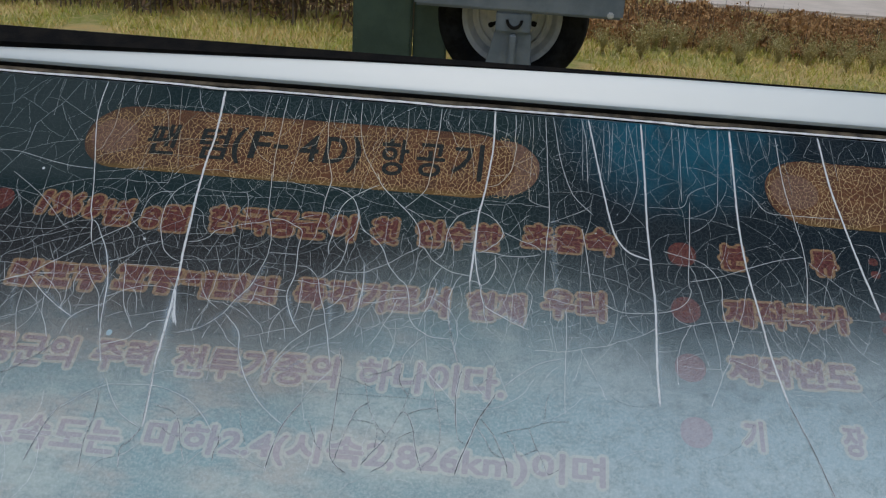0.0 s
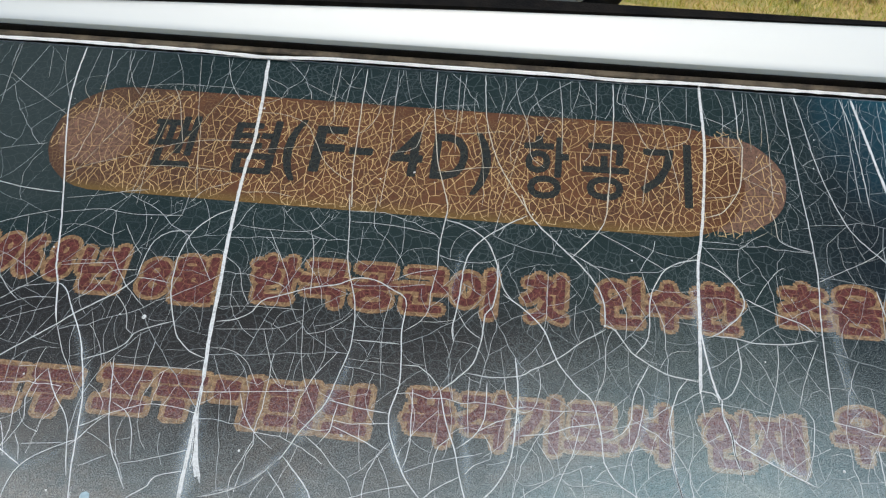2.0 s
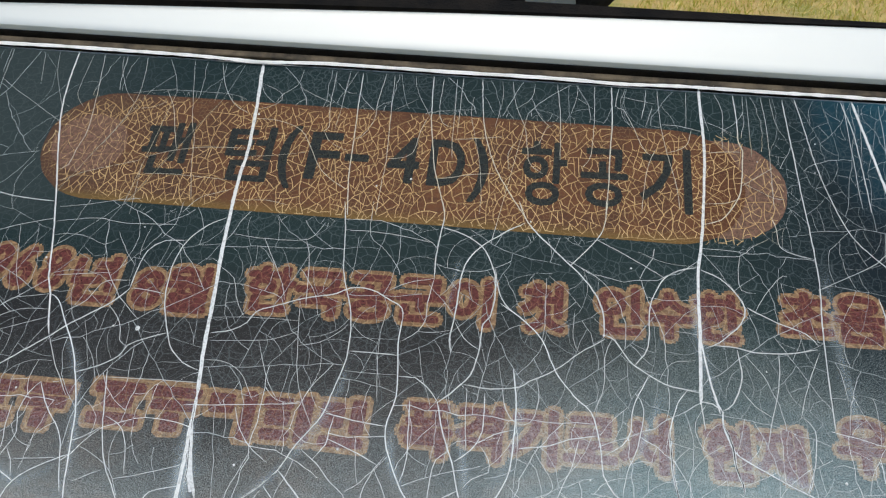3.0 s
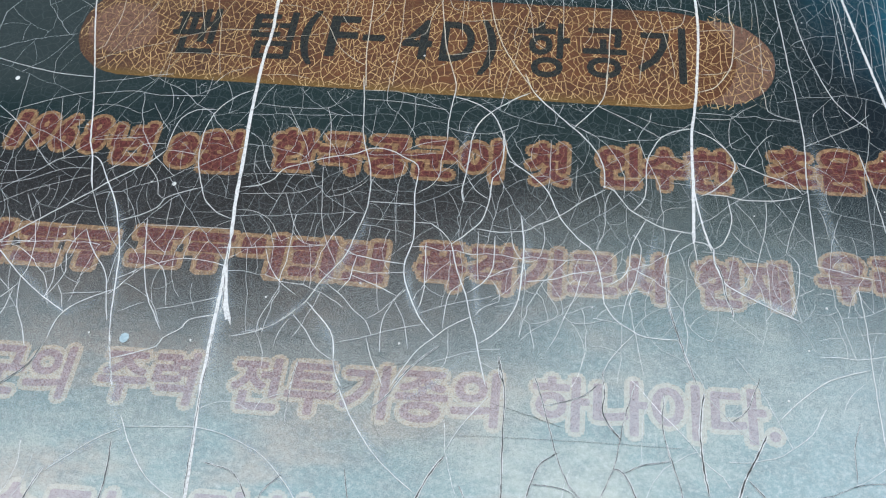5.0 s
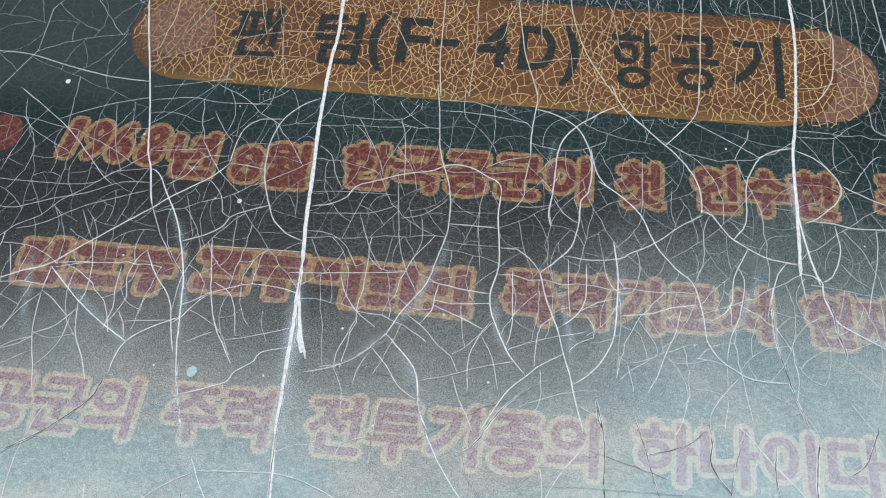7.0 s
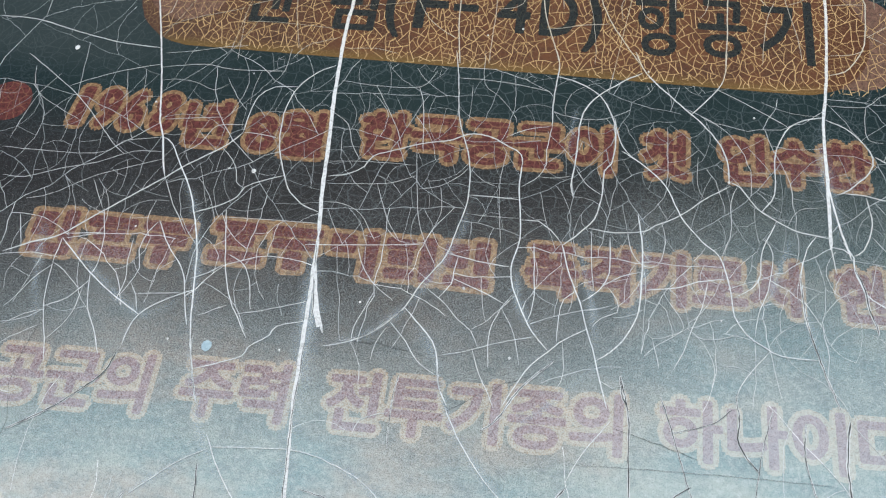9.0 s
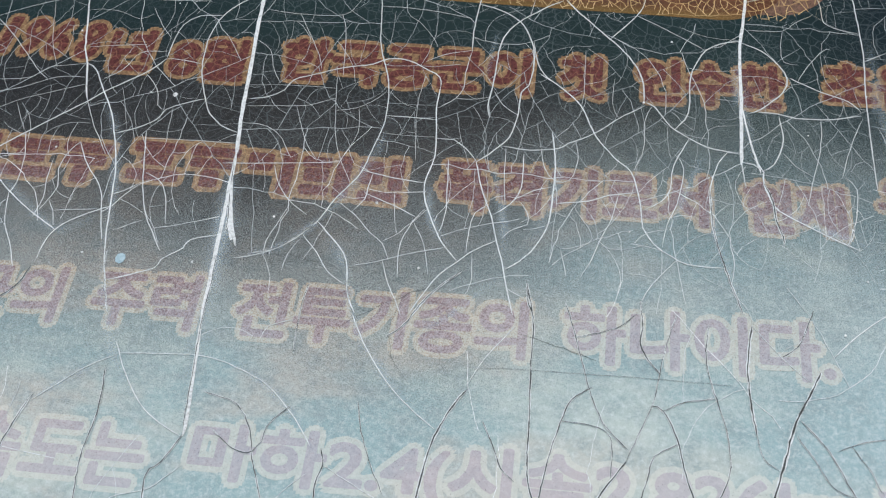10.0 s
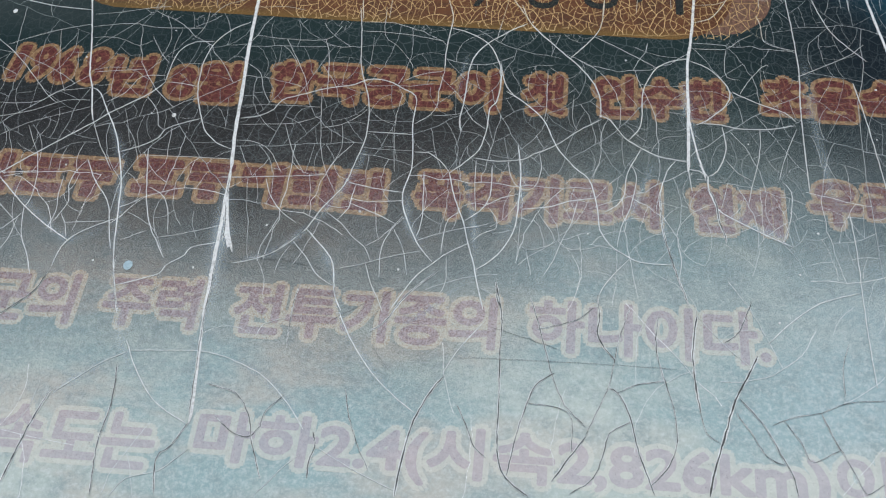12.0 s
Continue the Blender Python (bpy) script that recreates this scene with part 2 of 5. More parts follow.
def box(size, centre, bevel=0.0, m=None):
    bm = bmesh.new()
    bmesh.ops.create_cube(bm, size=1, matrix=Matrix.Translation(centre) @ Matrix.Diagonal((*size, 1)))
    if bevel:
        bmesh.ops.bevel(bm, geom=bm.edges[:], offset=bevel, segments=2, affect="EDGES")
    if m is not None:
        bm.transform(m)
    return bm


def bar_along_x(profile, x0, x1):
    """A bar with the profile (y, z), from x0 to x1, closed at both ends."""
    bm = bmesh.new()
    ends = [[bm.verts.new((x, y, z)) for y, z in profile] for x in (x0, x1)]
    k = len(profile)
    for i in range(k):
        bm.faces.new((ends[0][i], ends[1][i], ends[1][(i + 1) % k], ends[0][(i + 1) % k]))
    bm.faces.new(ends[0][::-1]), bm.faces.new(ends[1])
    bmesh.ops.recalc_face_normals(bm, faces=bm.faces[:])
    return bm


PRINT_LEAN = 0.018  # the print slopes a little against the film's upper edge


def lettering(body, x0, x1, y, high, z, grow, material, name, parent, slant=0.0):
    """Words in the built-in font, fitted into a box and thickened by grow metres all round, as a flat mesh."""
    cu = bpy.data.curves.new("letters", "FONT")
    cu.body, cu.resolution_u = body, 3
    tmp = new("letters", cu)
    dg = bpy.context.evaluated_depsgraph_get()
    me = bpy.data.meshes.new_from_object(tmp.evaluated_get(dg))
    co = np.array([v.co[:2] for v in me.vertices])
    polys = [tuple(p.vertices) for p in me.polygons]
    bpy.data.objects.remove(tmp)
    bpy.data.meshes.remove(me)
    lo, hi = co.min(0), co.max(0)
    co = (co - lo) / (hi - lo) * (x1 - x0, high) + (x0, y - high / 2)
    co[:, 0] += slant * (co[:, 1] - y)
    co[:, 1] += PRINT_LEAN * (co[:, 0] - (x0 + x1) / 2)
    verts, faces, turns = [], [], 12
    for k in range(turns + 1):
        r = grow if k else 0.0
        dx, dy, base = r * math.cos(6.2832 * k / turns), r * math.sin(6.2832 * k / turns), len(verts)
        verts += [(px + dx, py + dy, z + 0.0000025 * k) for px, py in co]
        faces += [tuple(i + base for i in f) for f in polys]
    return part(name, mesh_from(name, verts, faces, material), None, parent)


def rounded(x0, x1, y0, y1, r, z, steps=10, wobble=0.0):
    """A flat rounded rectangle."""
    pts = []
    for cx, cy, a0 in ((x1 - r, y1 - r, 0), (x0 + r, y1 - r, 90), (x0 + r, y0 + r, 180), (x1 - r, y0 + r, 270)):
        for k in range(steps + 1):
            a = radians(a0 + 90 * k / steps)
            pts.append((cx + r * math.cos(a) + random.uniform(-wobble, wobble), cy + r * math.sin(a) + random.uniform(-wobble, wobble), z))
    return pts, [tuple(range(len(pts)))]


class Ribbons:
    """Many thin ridged ribbons gathered into one mesh."""

    def __init__(self):
        self.v, self.f = [], []

    def add(self, pts, width, z=0.0007, rise=0.00025, taper=True, uneven=0.2):
        k, base = len(pts), len(self.v)
        for i, (x, y) in enumerate(pts):
            a, b = pts[max(i - 1, 0)], pts[min(i + 1, k - 1)]
            dx, dy = b[0] - a[0], b[1] - a[1]
            d = math.hypot(dx, dy) or 1e-9
            w = width * 0.5 * random.uniform(1 - uneven, 1 + uneven)
            if taper and i in (0, k - 1):
                w *= 0.35
            nx, ny = -dy / d * w, dx / d * w
            self.v += [(x + nx, y + ny, z), (x, y, z + rise), (x - nx, y - ny, z)]
        for i in range(k - 1):
            q = base + 3 * i
            self.f += [(q, q + 1, q + 4, q + 3), (q + 1, q + 2, q + 5, q + 4)]

    def mesh(self, name, material):
        return mesh_from(name, self.v, self.f, material)


def smooth_line(knots, step=0.003, jitter=0.00008):
    """A Catmull-Rom line through a few knots, with a little raggedness."""
    p = [np.array(k, float) for k in knots]
    p = [2 * p[0] - p[1], *p, 2 * p[-1] - p[-2]]
    out = []
    for i in range(1, len(p) - 2):
        n = max(2, int(np.linalg.norm(p[i + 1] - p[i]) / step))
        for k in range(n):
            t = k / n
            out.append(0.5 * (2 * p[i] + (p[i + 1] - p[i - 1]) * t + (2 * p[i - 1] - 5 * p[i] + 4 * p[i + 1] - p[i + 2]) * t * t
                              + (3 * p[i] - p[i - 1] - 3 * p[i + 1] + p[i + 2]) * t ** 3))
    out.append(p[-2])
    return [(a[0] + random.gauss(0, jitter), a[1] + random.gauss(0, jitter)) for a in out]


# ---- ground ----
def build_ground():
    rng = np.random.default_rng(3)
    xs = np.concatenate([np.linspace(-2000, -30, 6), np.linspace(-24, 24, 49), np.linspace(30, 2000, 6)])
    ys = np.concatenate([np.linspace(-2000, -30, 6), np.linspace(-24, 24, 49), np.linspace(30, 2000, 6)])
    verts = [(x, y, 0.03 * noise.noise((x * 0.5, y * 0.5, 0))) for y in ys for x in xs]
    w = len(xs)
    faces = [(j * w + i, j * w + i + 1, (j + 1) * w + i + 1, (j + 1) * w + i) for j in range(len(ys) - 1) for i in range(w - 1)]
    return tagged(new("ground", mesh_from("ground", verts, faces, GROUND, True)), "rough ground of dry yellow and green grass", "ground", kind="structure")


build_ground()

# ---- the sign ----
LEFT, RIGHT, FOOT = -0.207, 0.95, -0.66
sign = new("information_sign")
sign.matrix_world = FACE
tagged(sign, "sloping outdoor information sign with weathered cracked dark blue print", "sign")

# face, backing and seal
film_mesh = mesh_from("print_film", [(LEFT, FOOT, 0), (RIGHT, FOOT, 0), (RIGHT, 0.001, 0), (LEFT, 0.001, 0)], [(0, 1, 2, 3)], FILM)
film = part("print_film", film_mesh, None, sign, "dark blue printed film, crazed and pale towards the foot")
part("backing_board", box((RIGHT - LEFT, 0.70, 0.006), ((LEFT + RIGHT) / 2, -0.318, -0.0045), 0.001), BACKING, sign, "white backing board")

# curled white lip where the film has come away from its backing
lip = Ribbons()
def lip_height(x):
    """The lip's line: it wanders, and sags where the wide cracks reach it."""
    sag = sum(d * math.exp(-((x - c) / w) ** 2) for c, w, d in ((0.0, 0.024, 0.0019), (0.196, 0.018, 0.0010), (0.405, 0.022, 0.0016)))
    return 0.0030 - sag + 0.0006 * noise.noise((x * 15, 3, 0)) + 0.0002 * noise.noise((x * 120, 5, 0))


edge = [(LEFT + 0.004 * i, lip_height(LEFT + 0.004 * i)) for i in range(int((RIGHT - LEFT) / 0.004) + 1)]
lip.add(edge, 0.0024, 0.0016, 0.0005, False, 0.2)
part("curled_edge", lip.mesh("curled_edge", BACKING), None, film, "white curled upper edge of the film")

# rail: broad flat aluminium with rounded edges, over a dirty channel
def rail_profile(y0, y1, z0, z1):
    """A broad bar that rises gently from a low front edge to its back, the edges rounded."""
    h = z1 - z0
    top = [(0.0, 0.36), (0.012, 0.44), (0.045, 0.49), (0.14, 0.56), (0.28, 0.66), (0.45, 0.77), (0.62, 0.86), (0.80, 0.95), (0.93, 1.0), (0.985, 0.975), (1.0, 0.90)]
    return [(y0, z0)] + [(y0 + (y1 - y0) * u, z0 + h * v) for u, v in top] + [(y1, z0)]


rail = part("top_rail", bar_along_x(rail_profile(0.0100, 0.0437, 0.0020, 0.0168), LEFT - 0.05, RIGHT + 0.05), METAL, sign, "satin aluminium rail")
rail.data.shade_smooth()
rail.data.set_sharp_from_angle(angle=radians(35))
part("seal", bar_along_x([(0.0030, -0.0012), (0.0030, -0.0004), (0.0110, -0.0002), (0.0110, -0.0012)], LEFT, RIGHT), DULL_BLACK, sign, "dark dirty rubber seal")
# Tapered black strip: the dark reflection on the rail's back, built as a shape.
strip = bmesh.new()
ends = [[strip.verts.new((x, y, z)) for y, z in ((y0, 0.0120), (y0 + 0.001, 0.0176), (0.0440, 0.0172), (0.0480, -0.02), (0.0440, -0.02), (0.0440, 0.010))]
        for x, y0 in ((LEFT - 0.05, 0.0185), (0.107, 0.0330), (0.200, 0.0358), (0.380, 0.0405), (0.560, 0.0418), (RIGHT + 0.05, 0.0425))]
for p, q in zip(ends, ends[1:]):
    for k in range(6):
        strip.faces.new((p[k], q[k], q[(k + 1) % 6], p[(k + 1) % 6]))
strip.faces.new(ends[0][::-1]), strip.faces.new(ends[-1])
bmesh.ops.recalc_face_normals(strip, faces=strip.faces[:])
part("channel_lip", bar_along_x([(0.0048, -0.0002), (0.0048, 0.0012), (0.0054, 0.0017), (0.0080, 0.0021), (0.0084, 0.0016), (0.0084, -0.0002)], LEFT, RIGHT), GRIME, sign, "grimy brown lip of the frame channel")
# Added black strip: draws the dark line of the rail's shaded front face.
part("shade_strip", bar_along_x([(0.0086, -0.0002), (0.0086, 0.0040), (0.0089, 0.0052), (0.0096, 0.0056), (0.0098, 0.0050), (0.0098, -0.0002)], LEFT, RIGHT), DULL_BLACK, sign, "black strip added for the shaded front face of the rail")
part("reflection_strip", strip, DULL_BLACK, sign, "black strip standing in for a dark reflection along the rail")
part("corner_bracket", box((0.009, 0.010, 0.006), (-0.211, 0.0055, 0.0015), 0.0015), DULL_BLACK, sign, "small grimy corner bracket")
for name, y0, y1 in (("bottom_rail", FOOT - 0.035, FOOT - 0.003),):
    part(name, bar_along_x(rail_profile(y0, y1, -0.004, 0.016), LEFT - 0.05, RIGHT + 0.05), METAL, sign, "satin aluminium rail")
for x, out in ((LEFT, -1), (RIGHT, 1)):
    part("side_channel", box((0.014, 0.684, 0.008), (x + out * 0.0085, -0.316, -0.003), 0.001), DULL_BLACK, sign, "dark side channel of the frame")
    part("side_rail", box((0.028, 0.66, 0.022), (x + out * 0.031, -0.324, 0.004), 0.004), METAL, sign, "satin aluminium rail")
down = FACE.inverted()
for x in (LEFT + 0.12, RIGHT - 0.12):
    part("post", box((0.06, 0.06, 0.86), (x, -0.28, 0.43), 0.006, down), POST, sign, "galvanised steel post")

# title plates: an orange band with paler discs at its ends
def title_plate(x0, x1, y0, y1, words):
    r = (y1 - y0) / 2
    plate = part("title_plate", mesh_from("title_plate", *rounded(x0, x1 - 0.020, y0, y1, r * 0.95, 0.00012, 14, 0.0002), PLATE), None, film, "orange-brown title band")
    for cx, z in ((x0 + r * 0.66, 0.00015), (x1 - r * 0.86, 0.00006)):
        e = r * (0.54 if z > 0.0001 else 0.86)
        part("end_disc", mesh_from("end_disc", *rounded(cx - e, cx + e, (y0 + y1) / 2 - e, (y0 + y1) / 2 + e, e * 0.98, z, 14, 0.0003), INK_DISC), None, film, "faded salmon disc")
    for body, a, b, y, high in words:
        lettering(body, a, b, y, high, 0.00018, 0.0007, INK_TITLE, "title_word", plate)


title_plate(-0.0970, 0.2755, -0.0985, -0.0272, (
    ("팬", -0.0451, -0.0217, -0.0623, 0.034), ("텀", -0.0021, 0.0205, -0.0623, 0.035), ("(", 0.0254, 0.0332, -0.0623, 0.040), ("F", 0.0401, 0.0549, -0.0603, 0.030), ("-", 0.0588, 0.0697, -0.0603, 0.0035), ("4", 0.0805, 0.0953, -0.0593, 0.029), ("D", 0.1012, 0.1181, -0.0593, 0.029), (")", 0.1220, 0.1299, -0.0623, 0.040),
    ("항", 0.1468, 0.1686, -0.0613, 0.040), ("공", 0.1766, 0.1985, -0.0613, 0.036), ("기", 0.2055, 0.2294, -0.0603, 0.040)))
title_plate(0.4543, 0.83, -0.0976, -0.0287, ())

# body print: brick-red words with a tan outline
def word(body, x0, x1, y, high=0.0235, slant=0.0):
    e = 0.0035
    fat = 0.0011 if y > -0.24 else 0.0008
    lettering(body, x0 + e, x1 - e, y, high, 0.00010, fat + 0.0022, INK_EDGE, "word_outline", film, slant)
    lettering(body, x0 + e, x1 - e, y, high, 0.00018, fat, INK_FILL, "word", film, slant)


def worn_word(count, x0, x1, y, high=0.024):
    """A word too worn to read: a block of ink bars a letter."""
    w = (x1 - x0) / count
    for k in range(count):
        a = x0 + k * w
        bars = (((0.04, 0.94, 0.68, 0.92), (0.22, 0.78, 0.40, 0.66), (0.03, 0.97, 0.08, 0.32)),
                ((0.06, 0.58, 0.66, 0.90), (0.12, 0.56, 0.36, 0.64), (0.68, 0.94, 0.05, 0.96), (0.08, 0.60, 0.08, 0.30)),
                ((0.05, 0.95, 0.70, 0.92), (0.10, 0.90, 0.44, 0.66), (0.34, 0.66, 0.04, 0.42)),
                ((0.08, 0.50, 0.40, 0.90), (0.60, 0.86, 0.30, 0.98), (0.10, 0.88, 0.04, 0.26)),
                ((0.10, 0.56, 0.50, 0.88), (0.70, 0.94, 0.02, 0.96)))[(k * 2 + count) % 5]
        for j, (p0, p1, q0, q1) in enumerate(bars):
            e, lo = 0.0024, y - high / 2
            span = (a + p0 * w, a + p1 * w, lo + q0 * high, lo + q1 * high)
            part("worn_outline", mesh_from("worn_outline", *rounded(span[0] - e, span[1] + e, span[2] - e, span[3] + e, 0.003, 0.00010 + 0.000006 * (j + 5 * (k % 2)), 4, 0.0003), INK_EDGE), None, film)
            part("worn_bar", mesh_from("worn_bar", *rounded(*span, 0.0016, 0.00018 + 0.000006 * j, 3, 0.0003), INK_FILL), None, film)


for text, a, b, y in (("년", -0.0582, -0.0318, -0.1439), ("8월", -0.0279, 0.0127, -0.1456), ("한국공군이", 0.0233, 0.1412, -0.1410), ("첫", 0.1491, 0.1741, -0.1396),
                      ("인수한", 0.1831, 0.2525, -0.1379), ("초음속", 0.2636, 0.3382, -0.1324),
                      ("폭격기로서", 0.1028, 0.2185, -0.2028), ("현재", 0.2276, 0.2732, -0.2016), ("우리", 0.2813, 0.3305, -0.1932),
                      ("공군의", -0.1016, -0.0325, -0.2731), ("주력", -0.0257, 0.0219, -0.2709), ("전투기종의", 0.0316, 0.1501, -0.2693), ("하나이다.", 0.1581, 0.2639, -0.2662),
                      ("최고속도는", -0.1002, 0.0187, -0.3342), ("마하2.4(시속2,826km)이며", 0.0285, 0.3320, -0.3275)):
    word(text, a, b, y)
for text, a, b in (("1", -0.1101, -0.0997), ("9", -0.1006, -0.0849), ("6", -0.0882, -0.0725), ("8", -0.0735, -0.0572)):
    word(text, a, b, -0.1402, 0.021, 0.10)
worn_word(3, -0.1075, -0.0348, -0.2084)
worn_word(5, -0.0280, 0.0939, -0.2049)
for text, a, b, y in (("분", 0.4114, 0.4353, -0.1357), ("류", 0.4792, 0.5022, -0.1343), ("제작국가", 0.4110, 0.5046, -0.1863), ("제작년도", 0.4107, 0.5031, -0.2345), ("기", 0.4162, 0.4350, -0.2860), ("장", 0.4808, 0.5006, -0.2829)):
    word(text, a, b, y, 0.021)
for x, y in ((-0.1404, -0.1410), (0.3855, -0.1373), (0.3861, -0.1886), (0.3868, -0.2376), (0.3884, -0.2875)):
    part("bullet", mesh_from("bullet", *rounded(x - 0.0105, x + 0.0105, y - 0.0115, y + 0.0115, 0.0104, 0.00018, 8), INK_FILL), None, film)
for y in (-0.1346, -0.1850, -0.2323, -0.2814):
    for d in (-0.006, 0.006):
        part("colon_dot", mesh_from("colon_dot", *rounded(0.5239, 0.5309, y + d - 0.0035, y + d + 0.0035, 0.003, 0.00018, 4), INK_FILL), None, film)

# ---- cracks in the film ----
def craze(cell, stop):
    """Splits a cell again and again by bowed cuts, as drying film cracks; gathers the cuts."""
    cuts, todo = [], [cell]
    while todo:
        poly = todo.pop()
        p = np.array(poly)
        c = p.mean(0)
        q = np.roll(p, -1, 0)
        area = abs((p[:, 0] * q[:, 1] - p[:, 1] * q[:, 0]).sum()) / 2
        size = stop(c[0], c[1])
        if area < size * size * random.uniform(0.6, 1.9) or len(poly) < 3:
            continue
        d = (p - c) * (1.0, 0.6)
        vals, vecs = np.linalg.eigh(d.T @ d)
        ang = math.atan2(vecs[1, 0], vecs[0, 0]) + random.gauss(0, 0.28)
        n = np.array((-math.sin(ang), math.cos(ang)))
        at = c + (p.max(0) - p.min(0)) * np.array((random.uniform(-0.13, 0.13), random.uniform(-0.13, 0.13)))
        side = (p - at) @ n
        nxt = np.roll(side, -1)
        cross = [i for i in range(len(p)) if (side[i] >= 0) != (nxt[i] >= 0)]
        if len(cross) < 2:
            todo.append(poly)
            continue
        t = np.array((math.cos(ang), math.sin(ang)))
        hits = sorted(((p[i] + (q[i] - p[i]) * (side[i] / (side[i] - nxt[i])) - at) @ t, i) for i in cross)
        pairs = [(hits[j], hits[j + 1]) for j in range(0, len(hits) - 1, 2)]
        (s0, i0), (s1, i1) = max(pairs, key=lambda h: h[1][0] - h[0][0])
        if i0 == i1:
            if random.random() < 0.95:
                todo.append(poly)
            continue
        a, b = at + t * s0, at + t * s1
        long = s1 - s0
        m = max(2, min(12, int(long / 0.0035)))
        bow = max(-0.2, min(0.2, random.gauss(0, 0.11))) * long
        line = [a + (b - a) * k / m + n * (bow * 4 * (k / m) * (1 - k / m) + (random.gauss(0, 0.026) * long / m ** 0.5 if 0 < k < m else 0)) for k in range(m + 1)]
        cuts.append((line, area))
        k0, k1 = i0, i1
        one = line[::1] + [p[(k1 + 1 + j) % len(p)] for j in range((k0 - k1) % len(p))]
        two = line[::-1] + [p[(k0 + 1 + j) % len(p)] for j in range((k1 - k0) % len(p))]
        todo += [one, two]
    return cuts


def on_plate(x, y, more=0.0):
    """Whether a place lies on one of the title bands, which have round ends."""
    y += 0.063
    return any(math.hypot(x - min(max(x, a), b), y) < 0.0352 + more for a, b in ((-0.062, 0.240), (0.489, 0.80)))


def cell_size(x, y):
    size = 0.0112 + 0.005 * noise.noise((x * 12, y * 12, 1))
    if y < -0.2:
        size += min((-0.2 - y) * 0.16, 0.016)
    if 0.28 < x < 0.36 and y > -0.12:
        size *= 0.95
    if x > 0.36:
        size *= 1.25
    if x < -0.05 and y > -0.12:
        size += 0.009
    if -0.124 < y < -0.098:
        size += 0.007
    if y > -0.03 and -0.06 < x < 0.28:
        size += 0.010
    if on_plate(x, y, 0.004):
        size = 0.0046 + 0.0016 * noise.noise((x * 25, y * 25, 6))
    if y < -0.42 or x > 0.6 or x < -0.24:
        size = 0.05
    return max(size, 0.004)


# the long cracks that bound the cells, from the top edge down, in millimetres
LONG = (
    ((-99.6, 2.1), (-98.6, -16.8), (-95.5, -40.9), (-88.6, -66.9), (-76.9, -105.6), (-70.5, -128.8), (-66.7, -144.3), (-62.7, -154.2), (-58.9, -167.4), (-55.9, -175.2), (-25.3, -247.0), (-15.2, -277.9)),
    ((3.3, 1.4), (6.7, -32.9), (8.7, -62.2), (8.1, -79.1), (10.2, -122.2), (12.6, -149.0), (14.4, -172.6), (17.4, -197.9), (21.0, -255.5), (22.4, -277.6), (25.2, -300.2), (27.2, -316.5), (27.4, -324.3)),
    ((58.6, -1.5), (59.6, -27.7), (61.1, -52.1), (62.0, -70.1), (66.2, -106.7), (68.3, -124.3), (74.1, -144.4), (76.8, -155.4), (78.0, -169.9), (74.7, -190.3)),
    ((96.4, 0.1), (98.5, -29.5), (101.2, -48.1), (103.7, -62.6), (111.1, -106.2), (111.1, -128.8), (99.5, -151.8), (99.3, -164.5), (101.7, -190.4), (99.5, -205.2), (105.6, -224.3), (116.8, -240.3)),
    ((190.4, 2.0), (191.0, -26.4), (190.1, -48.4), (188.0, -91.3), (162.3, -123.9), (162.7, -148.7), (168.6, -171.8), (184.2, -189.4), (189.7, -216.8)),
    ((235.5, 3.5), (236.3, -21.9), (236.8, -43.8), (233.9, -90.7), (231.2, -112.2), (230.7, -129.1), (230.7, -145.3), (229.6, -181.2), (238.5, -189.9), (245.0, -215.3)),
    ((278.1, -1.1), (281.8, -57.5), (285.2, -109.9), (283.9, -142.9), (284.1, -188.5)),
    ((357.5, 0.6), (359.2, -56.1), (360.2, -111.2), (362.2, -149.8), (364.4, -191.5), (364.2, -239.4), (363.8, -316.3)),
    ((430.6, 0.9), (430.3, -51.7), (430.2, -103.1), (432.7, -144.4), (437.9, -183.2), (443.2, -222.2), (450.8, -258.8)),
    ((502.9, 1.2), (505.2, -49.9), (510.0, -87.6), (516.2, -129.0), (524.7, -177.4)))
white_lines, pale_lines, dark_lines, plate_lines = Ribbons(), Ribbons(), Ribbons(), Ribbons()


def to_foot(knots, k):
    """A long crack carried on to the foot of the film, in even steps."""
    y = np.array([q for p, q in knots]) / 1000
    x = np.array([p for p, q in knots]) / 1000
    steps = np.linspace(0, FOOT, 91)
    return [np.array((v + (0.008 * noise.noise((j * 0.09, k * 3.1, 0)) if h < y[-1] else 0), h)) for j, (v, h) in enumerate(zip(np.interp(-steps, -y, x), steps))]


